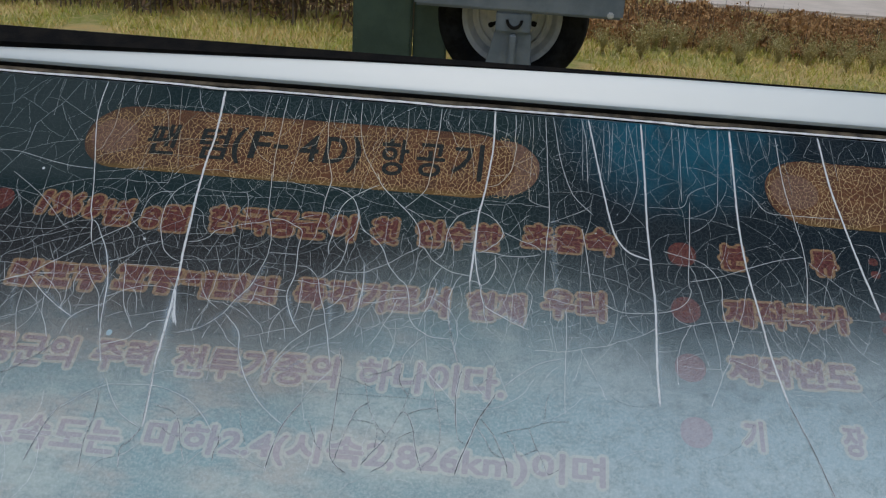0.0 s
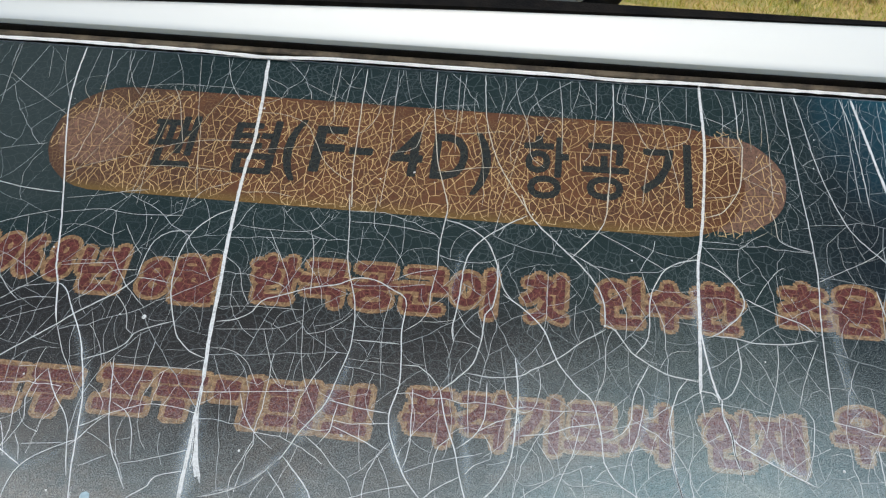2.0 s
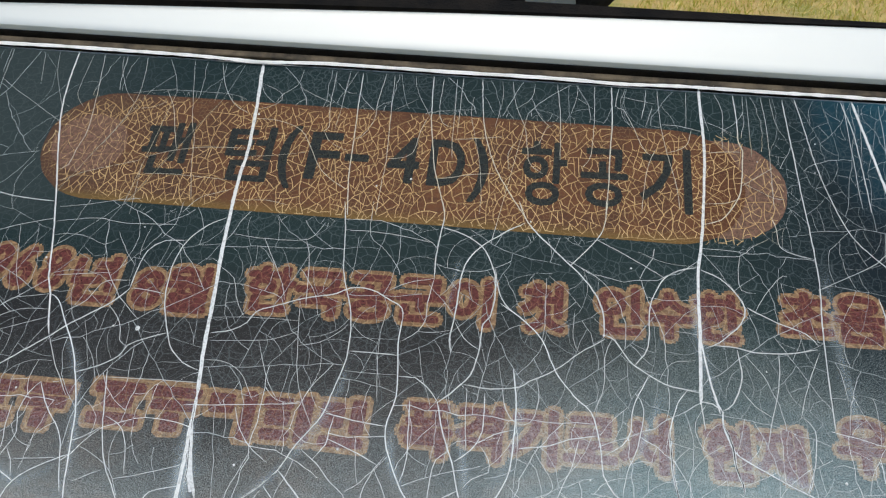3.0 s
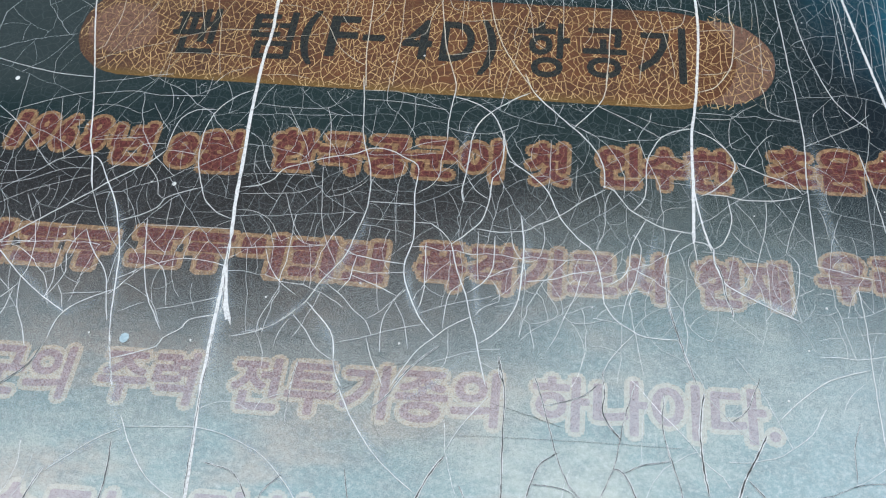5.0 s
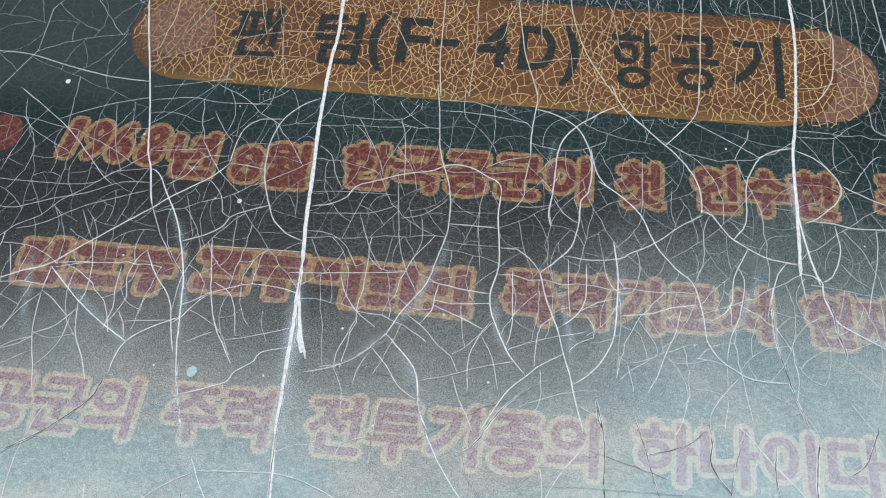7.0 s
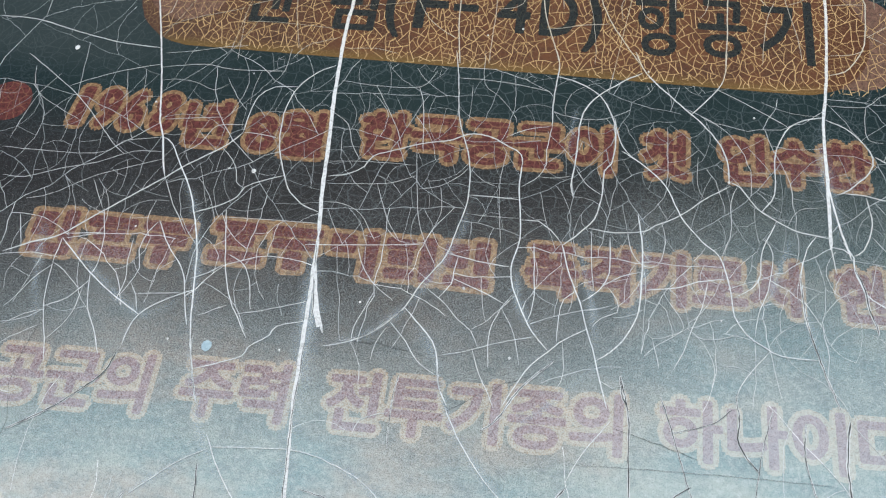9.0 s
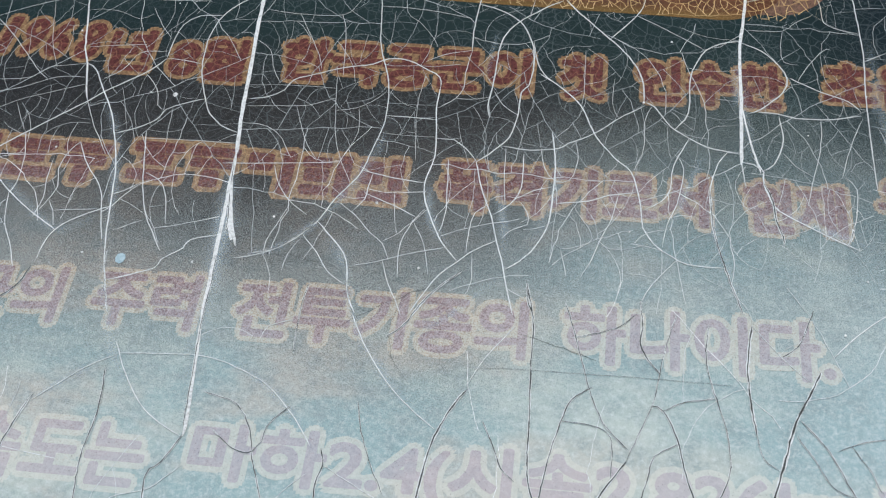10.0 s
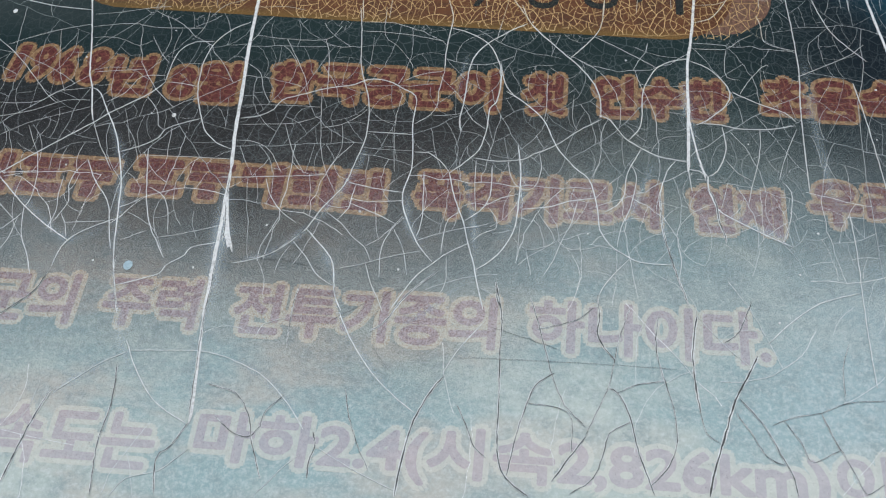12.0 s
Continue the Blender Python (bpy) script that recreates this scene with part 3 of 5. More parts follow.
borders = [[np.array((LEFT, FOOT * j / 90)) for j in range(91)]] + [to_foot(knots, k) for k, knots in enumerate(LONG)]
for k, x in enumerate((0.57, 0.64, 0.71, 0.79, 0.87)):
    borders.append([np.array((x + 0.008 * noise.noise((j * 0.09, k * 5.3, 1)), FOOT * j / 90)) for j in range(91)])
    white_lines.add([tuple(p) for p in borders[-1][:48]], 0.0007, 0.00028, 0.00004)
borders.append([np.array((RIGHT, FOOT * j / 90)) for j in range(91)])
for one, two in zip(borders, borders[1:]):
    for line, area in craze(one + two[::-1], cell_size):
        mid_x, mid_y = line[len(line) // 2]
        wide = 0.00014 + min(area / 0.0025, 1.0) * 0.00012
        inside = [p for p in line if on_plate(p[0], p[1])]
        if len(inside) > 1:
            plate_lines.add(inside, 0.00032, 0.00014, 0.00002, False)
        if len(inside) > len(line) - 2:
            continue
        line = [p for p in line if not on_plate(p[0], p[1])]
        if mid_x < -0.03 and mid_y > -0.11:
            wide *= 0.75
        if mid_x > 0.26 and mid_y > -0.14:
            wide *= 0.8
        gone = mid_y + 0.03 * noise.noise((mid_x * 9, mid_y * 9, 4)) < -0.235
        if gone and random.random() < 0.05:
            dark_lines.add(line, wide * 0.6, 0.00028, 0.00001)
        elif not gone or random.random() < 0.22:
            (pale_lines if mid_y < -0.19 else white_lines).add(line, wide, 0.00028, 0.00004, False)
# a corner of the title band that the long cracks cut off
corner = [np.array((-0.0715 + 0.0095 * math.cos(0.7 * k), -0.0895 + 0.0065 * math.sin(0.7 * k))) for k in range(9)]
for line, area in craze(corner, lambda x, y: 0.0046):
    plate_lines.add(line, 0.00032, 0.00014, 0.00002, False)
# hairlines that run straight down from the top edge, closest where the film is bluest
x = LEFT + 0.01
while x < 0.56:
    x += random.uniform(0.006, 0.012) if 0.28 < x < 0.47 else random.uniform(0.04, 0.07)
    deep, sway = random.uniform(0.018, 0.045) * (1.6 if x > 0.26 else 1.0), random.uniform(-0.004, 0.004)
    white_lines.add([(x + sway * (j / 9) ** 2 + random.gauss(0, 0.00012), 0.001 - deep * j / 9) for j in range(10)], random.uniform(0.00018, 0.00034), 0.00029, 0.00004)
tagged(part("crack_web", white_lines.mesh("crack_web", WHITE_CRACK), None, film, "web of fine pale cracks"), kind="stuff")
tagged(part("plate_crack_web", plate_lines.mesh("plate_crack_web", TAN_CRACK), None, film, "web of fine tan cracks over the title bands"), kind="stuff")
tagged(part("pale_crack_web", pale_lines.mesh("pale_crack_web", PALE_CRACK), None, film, "web of fine white cracks in the paler film"), kind="stuff")
tagged(part("dark_crack_web", dark_lines.mesh("dark_crack_web", DARK_CRACK), None, film, "web of fine dark cracks"), kind="stuff")


def metres(knots):
    return [(x / 1000, y / 1000) for x, y in knots]


def crack(wide, *knots):
    """One crack of the film, its width and its knots in millimetres."""
    r, deep = Ribbons(), knots[len(knots) // 2][1] < -195
    r.add(smooth_line(metres(knots)), wide * (0.00080 if wide > 1.5 else 0.00046 if deep else 0.00052 if wide > 0.8 else 0.00042), 0.00034, 0.00010, True, 0.12)
    return part("crack", r.mesh("crack", BOLD_CRACK if wide > 1.2 else PALE_CRACK if deep else FINE_CRACK), None, film)


def fissure(wide, *knots):
    """A ragged dark split between raised pale lips."""
    pts, width = smooth_line(metres(knots), 0.0020, 0.00009), wide / 1000
    lips, slit = Ribbons(), Ribbons()
    lips.add(pts, width * 1.2, 0.00036, 0.00003, True, 0.3)
    slit.add([(x + random.gauss(0, 0.00006), y) for x, y in pts], width * 0.54, 0.00046, 0.00001, True, 0.45)
    part("split_lip", lips.mesh("split_lip", PALE_CRACK), None, film)
    return part("split", slit.mesh("split", DARK_CRACK), None, film)


# the three boldest, and the flake that one of them has lifted
crack(1.4, (-99.6, 2.1), (-98.6, -16.8), (-95.5, -40.9), (-88.6, -66.9), (-76.9, -105.6), (-70.5, -128.8), (-66.7, -144.3), (-62.7, -154.2), (-58.9, -167.4), (-55.9, -175.2))
crack(2.1, (3.3, 1.4), (6.7, -32.9), (8.7, -62.2), (8.1, -79.1), (10.2, -122.2), (12.6, -149.0), (14.4, -172.6), (17.4, -197.9))
crack(1.9, (17.4, -197.9), (19.4, -228.0), (21.0, -255.5), (22.4, -277.6))
crack(1.6, (22.4, -277.6), (25.2, -300.2), (27.2, -316.5), (27.4, -324.3))
crack(1.7, (235.5, 3.5), (236.3, -21.9), (236.8, -43.8), (233.9, -90.7), (231.2, -112.2), (230.7, -129.1), (230.7, -145.3), (230.2, -164.1), (229.6, -181.2))
crack(1.6, (18.0, -209.2), (22.8, -229.6), (27.7, -243.1))
crack(1.5, (230.8, -149.4), (233.5, -167.2), (237.6, -185.0))
wedge = [(0.0194, -0.2179, 0.0004), (0.0210, -0.2218, 0.0005), (0.0259, -0.2403, 0.0004), (0.0249, -0.2408, 0.00045), (0.0224, -0.2345, 0.00042), (0.0204, -0.2267, 0.00042)]
part("lifted_flake", mesh_from("lifted_flake", wedge, [tuple(range(6))], BOLD_CRACK), None, film, "small lifted white flake")
fissure(0.6, (19.4, -217.9), (21.2, -227.6), (22.0, -237.4))
# down from the top edge, with loops and arcs between
crack(0.7, (-84.9, 1.3), (-80.1, -29.4), (-77.0, -55.6), (-78.7, -67.1), (-79.5, -78.2), (-84.1, -82.0))
crack(0.4, (-118.0, -1.9), (-112.7, -24.6))
crack(0.5, (-136.5, 1.5), (-134.6, -22.4), (-131.6, -46.5))
crack(0.4, (-110.6, 1.1), (-106.6, -15.4), (-100.7, -29.3), (-95.2, -40.9))
crack(0.4, (-90.8, -0.2), (-91.1, -20.3), (-90.1, -31.2), (-84.4, -39.0))
crack(0.5, (-74.0, 0.1), (-71.3, -11.9), (-64.7, -25.8), (-58.8, -33.2))
crack(0.5, (-60.6, 1.4), (-57.9, -21.4), (-58.9, -38.1), (-64.5, -57.9), (-68.9, -66.9))
crack(0.5, (-34.4, 0.8), (-25.1, -41.7), (-20.8, -54.7), (-17.2, -74.6), (-12.0, -94.8))
crack(0.6, (-19.0, 0.1), (-13.4, -17.0), (-5.2, -30.0), (3.3, -35.3))
crack(0.4, (-60.7, -26.7), (-43.8, -22.9), (-9.9, -22.6))
crack(0.6, (-43.0, -23.7), (-36.8, -35.1), (-32.7, -48.4), (-27.6, -63.9))
crack(0.4, (-57.4, -38.0), (-46.6, -35.3), (-41.1, -30.6))
crack(0.5, (5.8, -13.0), (18.4, -20.6), (16.2, -27.9), (5.8, -33.0))
crack(0.6, (-42.5, -70.0), (-32.3, -65.2), (-20.0, -61.6), (-6.8, -59.9), (7.2, -59.3))
crack(0.4, (11.2, -64.3), (24.7, -62.2), (39.5, -58.8))
crack(0.5, (-80.4, -88.7), (-68.7, -81.6), (-53.5, -75.6), (-43.5, -71.6))
crack(0.4, (-42.9, -74.5), (-42.1, -80.4), (-39.6, -106.0))
crack(0.5, (-41.0, -80.3), (-21.5, -79.5), (2.1, -80.4))
crack(0.9, (-163.0, -89.3), (-144.3, -89.7), (-120.7, -95.7), (-97.9, -100.4), (-78.0, -101.7))
crack(0.6, (-75.0, -104.7), (-59.5, -101.4), (-45.5, -97.5), (-36.5, -95.9))
crack(0.6, (-14.1, -102.1), (-8.5, -93.1), (0.1, -88.6), (6.3, -86.2))
crack(0.6, (9.3, -92.7), (23.9, -91.2), (34.9, -93.0))
crack(0.6, (7.0, -38.5), (20.1, -39.3), (33.1, -44.7), (40.3, -56.4), (46.8, -68.6), (55.4, -76.6), (63.5, -81.2))
crack(0.5, (-134.6, -22.4), (-122.2, -31.4), (-115.3, -35.8), (-93.3, -50.4))
crack(0.9, (58.6, -1.5), (59.6, -27.7), (61.1, -52.1), (62.0, -70.1), (65.4, -96.5))
crack(0.6, (44.2, -0.7), (44.9, -26.3), (46.8, -40.6), (44.0, -44.4))
crack(0.5, (44.4, -43.6), (49.3, -51.3), (58.5, -56.2))
crack(0.5, (26.4, -1.6), (24.9, -13.3), (18.6, -20.2), (16.1, -27.1))
crack(0.5, (26.7, -14.8), (44.6, -24.3))
crack(0.4, (44.8, -7.9), (51.9, -15.7), (57.8, -16.0))
crack(0.6, (71.0, -0.3), (69.3, -20.6), (69.3, -34.4), (64.0, -46.4), (60.6, -47.5))
crack(0.6, (75.7, -1.1), (77.2, -29.6), (79.1, -57.9), (79.1, -68.4), (78.8, -95.2))
crack(0.9, (96.4, 0.1), (98.5, -29.5), (101.2, -48.1), (103.7, -62.6), (106.1, -71.2), (112.2, -91.9))
crack(0.4, (87.0, -0.9), (89.3, -12.0), (98.7, -30.7))
crack(0.4, (90.0, -17.8), (78.3, -26.7))
crack(0.6, (102.1, -1.5), (102.0, -23.6), (104.5, -32.9), (109.2, -35.3))
crack(0.6, (109.0, -0.8), (110.3, -26.4), (110.6, -43.7), (111.9, -56.2))
crack(0.9, (122.5, 0.5), (125.1, -26.9), (129.0, -45.4), (135.9, -64.6), (149.3, -88.1))
crack(0.4, (124.8, -12.3), (130.8, -24.8))
crack(0.4, (133.2, -0.6), (134.2, -14.3), (131.5, -33.8))
crack(0.6, (138.6, -0.1), (141.5, -17.6), (146.9, -32.3), (148.8, -45.3), (150.8, -56.1), (157.3, -62.4))
crack(0.5, (150.4, -1.0), (149.2, -11.2), (141.7, -19.7))
crack(0.5, (149.2, -11.2), (154.0, -24.1), (159.2, -30.3))
crack(0.5, (161.8, -29.3), (157.3, -32.5), (154.4, -42.8), (148.8, -46.5))
crack(0.7, (162.1, 0.1), (164.5, -23.1), (165.6, -52.7))
crack(0.5, (172.8, 0.3), (172.5, -8.9), (169.9, -20.5))
crack(0.5, (172.5, -8.9), (181.2, -15.8))
crack(0.7, (104.6, -70.2), (112.6, -68.7), (120.5, -66.1), (133.8, -64.0))
crack(0.6, (110.6, -43.7), (120.9, -42.3), (136.0, -39.6))
crack(0.4, (119.1, -12.0), (118.8, -25.5), (122.4, -42.5), (125.8, -58.5), (128.2, -77.6), (128.5, -90.2))
crack(0.6, (97.0, -28.9), (94.1, -39.5), (91.6, -54.8), (84.1, -58.9), (79.8, -59.4))
crack(0.5, (140.4, -60.8), (139.6, -50.0), (143.1, -42.0))
crack(1.0, (190.4, 1.5), (191.0, -26.4), (190.1, -48.4), (189.7, -67.9), (188.6, -84.2))
crack(0.6, (181.5, 1.5), (181.9, -21.3), (180.7, -47.8), (176.2, -56.9))
crack(0.7, (194.6, 1.5), (192.6, -13.4), (196.7, -15.1), (201.1, -25.4), (207.0, -41.5), (210.4, -44.9))
crack(0.5, (195.5, -6.2), (213.1, -9.8))
crack(0.6, (213.9, 1.5), (215.0, -18.1), (217.3, -36.6), (222.7, -64.6), (223.7, -78.2))
crack(0.5, (211.7, -10.8), (208.0, -26.3))
crack(0.6, (212.7, -40.9), (208.3, -55.5), (205.6, -82.5))
crack(0.7, (215.5, -24.0), (223.9, -24.0), (236.1, -26.7))
crack(0.7, (237.2, -19.9), (244.5, -22.7), (251.1, -26.7))
crack(1.0, (252.9, 1.5), (253.9, -14.3), (254.2, -33.0), (255.8, -38.5), (253.9, -59.7), (252.0, -68.4), (246.8, -78.3))
crack(0.7, (236.9, -41.1), (249.0, -39.2), (255.2, -39.0))
crack(0.7, (235.5, -73.6), (247.2, -71.7), (252.8, -68.3))
crack(0.6, (267.3, 0.4), (268.9, -28.1), (268.5, -73.7))
crack(0.4, (271.7, 0.8), (273.6, -18.3), (278.1, -28.7))
crack(0.9, (284.3, 1.5), (287.3, -18.5), (290.4, -40.3), (294.7, -61.0), (303.4, -87.1), (319.0, -106.0))
crack(0.9, (307.6, 1.5), (311.7, -20.0), (313.0, -39.9), (313.7, -55.5), (314.0, -71.6))
crack(0.5, (243.1, 1.3), (247.0, -12.9), (245.7, -37.6))
crack(0.5, (229.0, 0.8), (228.4, -25.5))
crack(0.6, (253.8, -60.8), (269.8, -47.9))
crack(0.5, (254.0, -58.2), (268.3, -66.8), (273.6, -67.3))
crack(0.6, (218.0, -43.0), (227.7, -37.5), (231.0, -26.0))
crack(0.8, (-55.9, -175.2), (-51.8, -182.8), (-48.6, -189.3), (-44.5, -194.7), (-38.8, -203.6))
crack(1.2, (-62.4, -154.2), (-57.6, -157.2), (-51.7, -166.7), (-44.2, -178.7), (-38.8, -190.9), (-32.2, -210.6), (-28.7, -229.7), (-25.3, -247.0), (-21.8, -259.7), (-15.2, -277.9))
crack(0.9, (-27.0, -147.6), (-26.7, -137.1), (-24.7, -126.3), (-18.3, -120.1), (-7.7, -118.7))
crack(1.0, (7.6, -103.8), (-0.4, -109.2), (-7.6, -119.0), (-10.2, -128.6), (-10.8, -138.8), (-8.8, -154.2), (-3.7, -168.4), (0.9, -177.6), (7.2, -183.1), (15.0, -186.2))
crack(0.9, (-3.6, -169.1), (-11.8, -172.5), (-19.4, -177.3), (-21.8, -182.8), (-29.5, -188.4), (-38.2, -192.1))
crack(0.8, (-26.5, -147.5), (-20.3, -147.6), (-10.5, -149.1))
crack(0.8, (-34.1, -157.4), (-28.6, -162.7), (-25.2, -168.8), (-23.7, -175.0), (-19.9, -177.3))
crack(0.8, (-140.7, -111.6), (-124.4, -123.0), (-107.3, -136.1), (-93.1, -150.4), (-84.4, -159.9), (-77.5, -165.1))
crack(0.7, (-114.6, -129.3), (-103.1, -122.9), (-90.7, -117.1), (-74.5, -111.6))
crack(0.7, (-74.0, -113.5), (-54.4, -109.7), (-39.8, -111.4), (-15.1, -109.9))
crack(0.5, (-72.5, -121.8), (-66.0, -120.1), (-55.8, -121.0), (-46.4, -124.6), (-40.5, -120.7))
crack(0.6, (-41.4, -117.0), (-34.8, -127.2), (-28.0, -135.4))
crack(0.6, (-64.7, -144.1), (-54.1, -142.3), (-38.5, -140.1))
crack(0.6, (-133.8, -167.1), (-117.3, -167.3), (-95.7, -166.9), (-84.5, -164.0), (-79.5, -158.3), (-63.2, -154.3))
crack(0.7, (-128.1, -182.3), (-117.6, -182.0), (-102.2, -175.7), (-87.7, -170.9), (-77.5, -165.1), (-70.1, -162.6), (-60.9, -162.4))
crack(0.5, (-90.1, -117.0), (-86.1, -132.2), (-82.5, -144.0), (-75.7, -158.0))
crack(0.6, (-87.0, -180.0), (-81.9, -188.7), (-78.1, -194.8))
crack(0.4, (-78.0, -174.0), (-76.9, -180.3), (-81.6, -189.7))
crack(0.7, (-52.8, -162.7), (-45.1, -156.0), (-39.7, -145.2), (-27.5, -143.3))
crack(0.4, (-42.5, -165.8), (-38.6, -175.2), (-33.6, -189.4))
crack(0.5, (-16.4, -176.0), (-14.8, -193.0))
crack(0.4, (-26.6, -111.7), (-27.9, -121.0), (-27.4, -131.7))
crack(0.5, (-15.2, -95.8), (-15.8, -109.2), (-20.1, -118.7))
crack(0.5, (-134.6, -118.5), (-132.3, -127.6), (-127.4, -135.4), (-116.6, -142.2), (-103.1, -148.9))
crack(0.5, (-121.0, -122.6), (-127.4, -135.4), (-131.0, -152.3), (-132.0, -162.7))
crack(0.9, (63.0, -88.4), (66.2, -106.7), (68.3, -124.3), (71.2, -136.2), (74.1, -144.4), (76.8, -155.4), (78.0, -169.9), (77.0, -179.4), (74.7, -190.3), (71.9, -202.3), (63.9, -215.9), (58.5, -227.7), (52.7, -235.0), (46.6, -241.0), (37.0, -246.1), (28.0, -248.9))
crack(1.0, (110.3, -84.0), (112.1, -93.1), (111.1, -106.2), (110.7, -120.2), (111.1, -128.8))
crack(0.8, (111.1, -128.8), (109.7, -142.6), (109.8, -150.8), (107.1, -157.5), (100.0, -163.8))
crack(1.1, (111.7, -99.7), (121.5, -102.2), (131.3, -108.7), (136.1, -117.0), (138.7, -124.4), (139.6, -134.5), (138.3, -147.0), (135.3, -151.3), (135.1, -162.6), (132.2, -176.7), (126.5, -184.2), (119.6, -191.4))
crack(1.1, (150.8, -93.3), (142.9, -98.6), (131.3, -108.7), (125.7, -117.0), (123.5, -125.8), (123.0, -136.1), (122.5, -149.6), (121.4, -160.7), (122.8, -167.1))
crack(0.9, (138.5, -120.8), (140.8, -131.2), (144.4, -139.6), (152.3, -146.6))
crack(1.0, (15.5, -167.2), (24.3, -165.0), (30.8, -160.3), (33.6, -154.2), (45.3, -148.9), (53.8, -145.3), (67.7, -141.5), (73.9, -137.7), (83.1, -137.6), (92.9, -142.5), (98.4, -146.1), (99.5, -151.8))
crack(1.1, (99.5, -151.8), (99.3, -164.5), (101.2, -179.8), (101.7, -190.4), (100.2, -199.4), (99.5, -205.2), (100.9, -213.6), (105.6, -224.3), (110.5, -233.0), (116.8, -240.3))
crack(0.9, (77.7, -170.3), (99.8, -170.4))
crack(0.9, (101.6, -180.7), (109.0, -180.6), (114.2, -184.5), (119.5, -190.8))
crack(0.7, (66.0, -105.2), (81.1, -105.3), (94.8, -106.6), (109.0, -109.0))
crack(0.6, (12.1, -112.6), (28.7, -114.0), (49.0, -112.5), (55.9, -102.3))
crack(0.7, (48.4, -112.2), (52.1, -124.1), (55.2, -149.3))
crack(0.6, (52.5, -149.6), (55.5, -170.5), (58.0, -184.1), (62.3, -195.9), (68.3, -207.1))
crack(0.6, (16.3, -171.1), (34.2, -169.3), (44.2, -167.7), (54.4, -162.7))
crack(0.6, (15.8, -180.6), (24.8, -180.7), (33.0, -185.0), (37.2, -191.0), (41.5, -198.0))
crack(0.6, (37.9, -168.9), (44.6, -185.5), (52.0, -197.6))
crack(0.6, (55.4, -169.9), (64.7, -167.3), (72.9, -160.8), (76.1, -156.5))
crack(0.5, (65.4, -167.2), (67.3, -177.1), (66.5, -184.9), (62.3, -195.9))
crack(0.5, (77.4, -156.4), (83.2, -162.2), (89.8, -164.8))
crack(0.5, (92.3, -144.3), (90.7, -160.8), (92.0, -177.9), (94.1, -193.3))
crack(0.5, (77.6, -180.0), (89.1, -180.4), (100.7, -179.9))
crack(0.6, (107.1, -157.5), (113.5, -157.5), (122.1, -155.3))
crack(0.8, (123.1, -151.2), (127.5, -158.8), (134.7, -164.3))
crack(0.9, (129.9, -181.7), (141.2, -182.7), (153.3, -180.6), (157.5, -177.4), (168.4, -170.9), (178.3, -161.6), (189.5, -153.3))
crack(0.7, (91.1, -137.5), (99.6, -132.4), (111.3, -128.8))
crack(0.5, (76.8, -87.1), (78.5, -107.4), (85.3, -113.9), (93.3, -123.7), (95.1, -128.6))
crack(0.4, (73.1, -107.9), (73.6, -123.8), (72.7, -132.5))
crack(0.6, (28.7, -114.0), (36.3, -127.4), (42.3, -139.0), (45.0, -147.2))
crack(0.6, (11.4, -131.6), (19.3, -137.7), (23.4, -149.3), (28.1, -157.1))
crack(0.5, (13.4, -159.3), (30.9, -157.6), (53.0, -157.1))
crack(1.2, (147.1, -80.5), (152.2, -93.2), (163.9, -106.3), (177.1, -119.9), (183.5, -128.5), (187.9, -138.1), (189.0, -151.0))
crack(1.1, (189.5, -151.7), (193.4, -153.6), (199.3, -162.4), (202.8, -165.9), (212.4, -171.9), (218.3, -174.1), (229.4, -175.7))
crack(0.9, (189.4, -76.5), (188.0, -91.3), (184.6, -99.9), (177.1, -110.5), (172.5, -116.1))
crack(0.8, (184.6, -99.9), (194.4, -105.2), (205.9, -112.1), (215.9, -118.7))
crack(1.0, (231.3, -111.1), (222.5, -113.7), (215.9, -118.7), (211.2, -127.5), (208.8, -136.0), (208.0, -155.4), (202.3, -165.3))
crack(1.0, (231.7, -112.1), (240.5, -116.3), (247.6, -124.0), (251.1, -131.9), (248.6, -140.2), (239.3, -150.0), (233.4, -153.5))
crack(1.0, (251.9, -131.1), (255.4, -133.1), (265.0, -137.9), (276.8, -142.4), (281.4, -148.1))
crack(1.0, (236.6, -151.9), (246.3, -152.3), (253.5, -153.8), (268.2, -153.0), (280.7, -149.8))
crack(0.7, (255.4, -133.1), (258.6, -126.4), (267.5, -113.6), (270.8, -112.6))
crack(0.8, (266.5, -78.5), (268.5, -85.5), (269.3, -96.2), (276.7, -99.9), (284.8, -101.6))
crack(1.0, (234.8, -86.1), (243.0, -82.6), (248.9, -74.8))
crack(0.6, (234.1, -104.0), (250.4, -103.1), (256.3, -97.4), (264.7, -91.5))
crack(0.6, (250.4, -103.1), (249.0, -113.7), (250.1, -122.0), (256.3, -123.1))
crack(1.1, (142.5, -139.4), (153.1, -147.2), (162.0, -156.7), (168.6, -171.8), (177.0, -182.8), (184.2, -189.4), (187.1, -199.3), (188.6, -207.5), (189.7, -216.8), (194.0, -224.4), (200.7, -229.2), (207.4, -232.3), (221.3, -232.7))
crack(0.5, (178.3, -161.6), (175.2, -154.1), (175.8, -139.3))
crack(0.6, (162.3, -123.9), (162.7, -148.7), (162.0, -156.7))
crack(0.8, (263.9, -153.1), (263.5, -163.6), (261.7, -174.3), (258.1, -187.9), (255.7, -199.3))
crack(0.7, (192.1, -153.7), (189.4, -161.8), (189.1, -177.0), (185.2, -189.3))
crack(0.5, (212.4, -171.9), (217.6, -162.8), (227.4, -160.6))
crack(0.6, (219.8, -146.4), (230.3, -147.3))
crack(0.4, (204.2, -105.0), (216.2, -110.0), (231.3, -111.1))
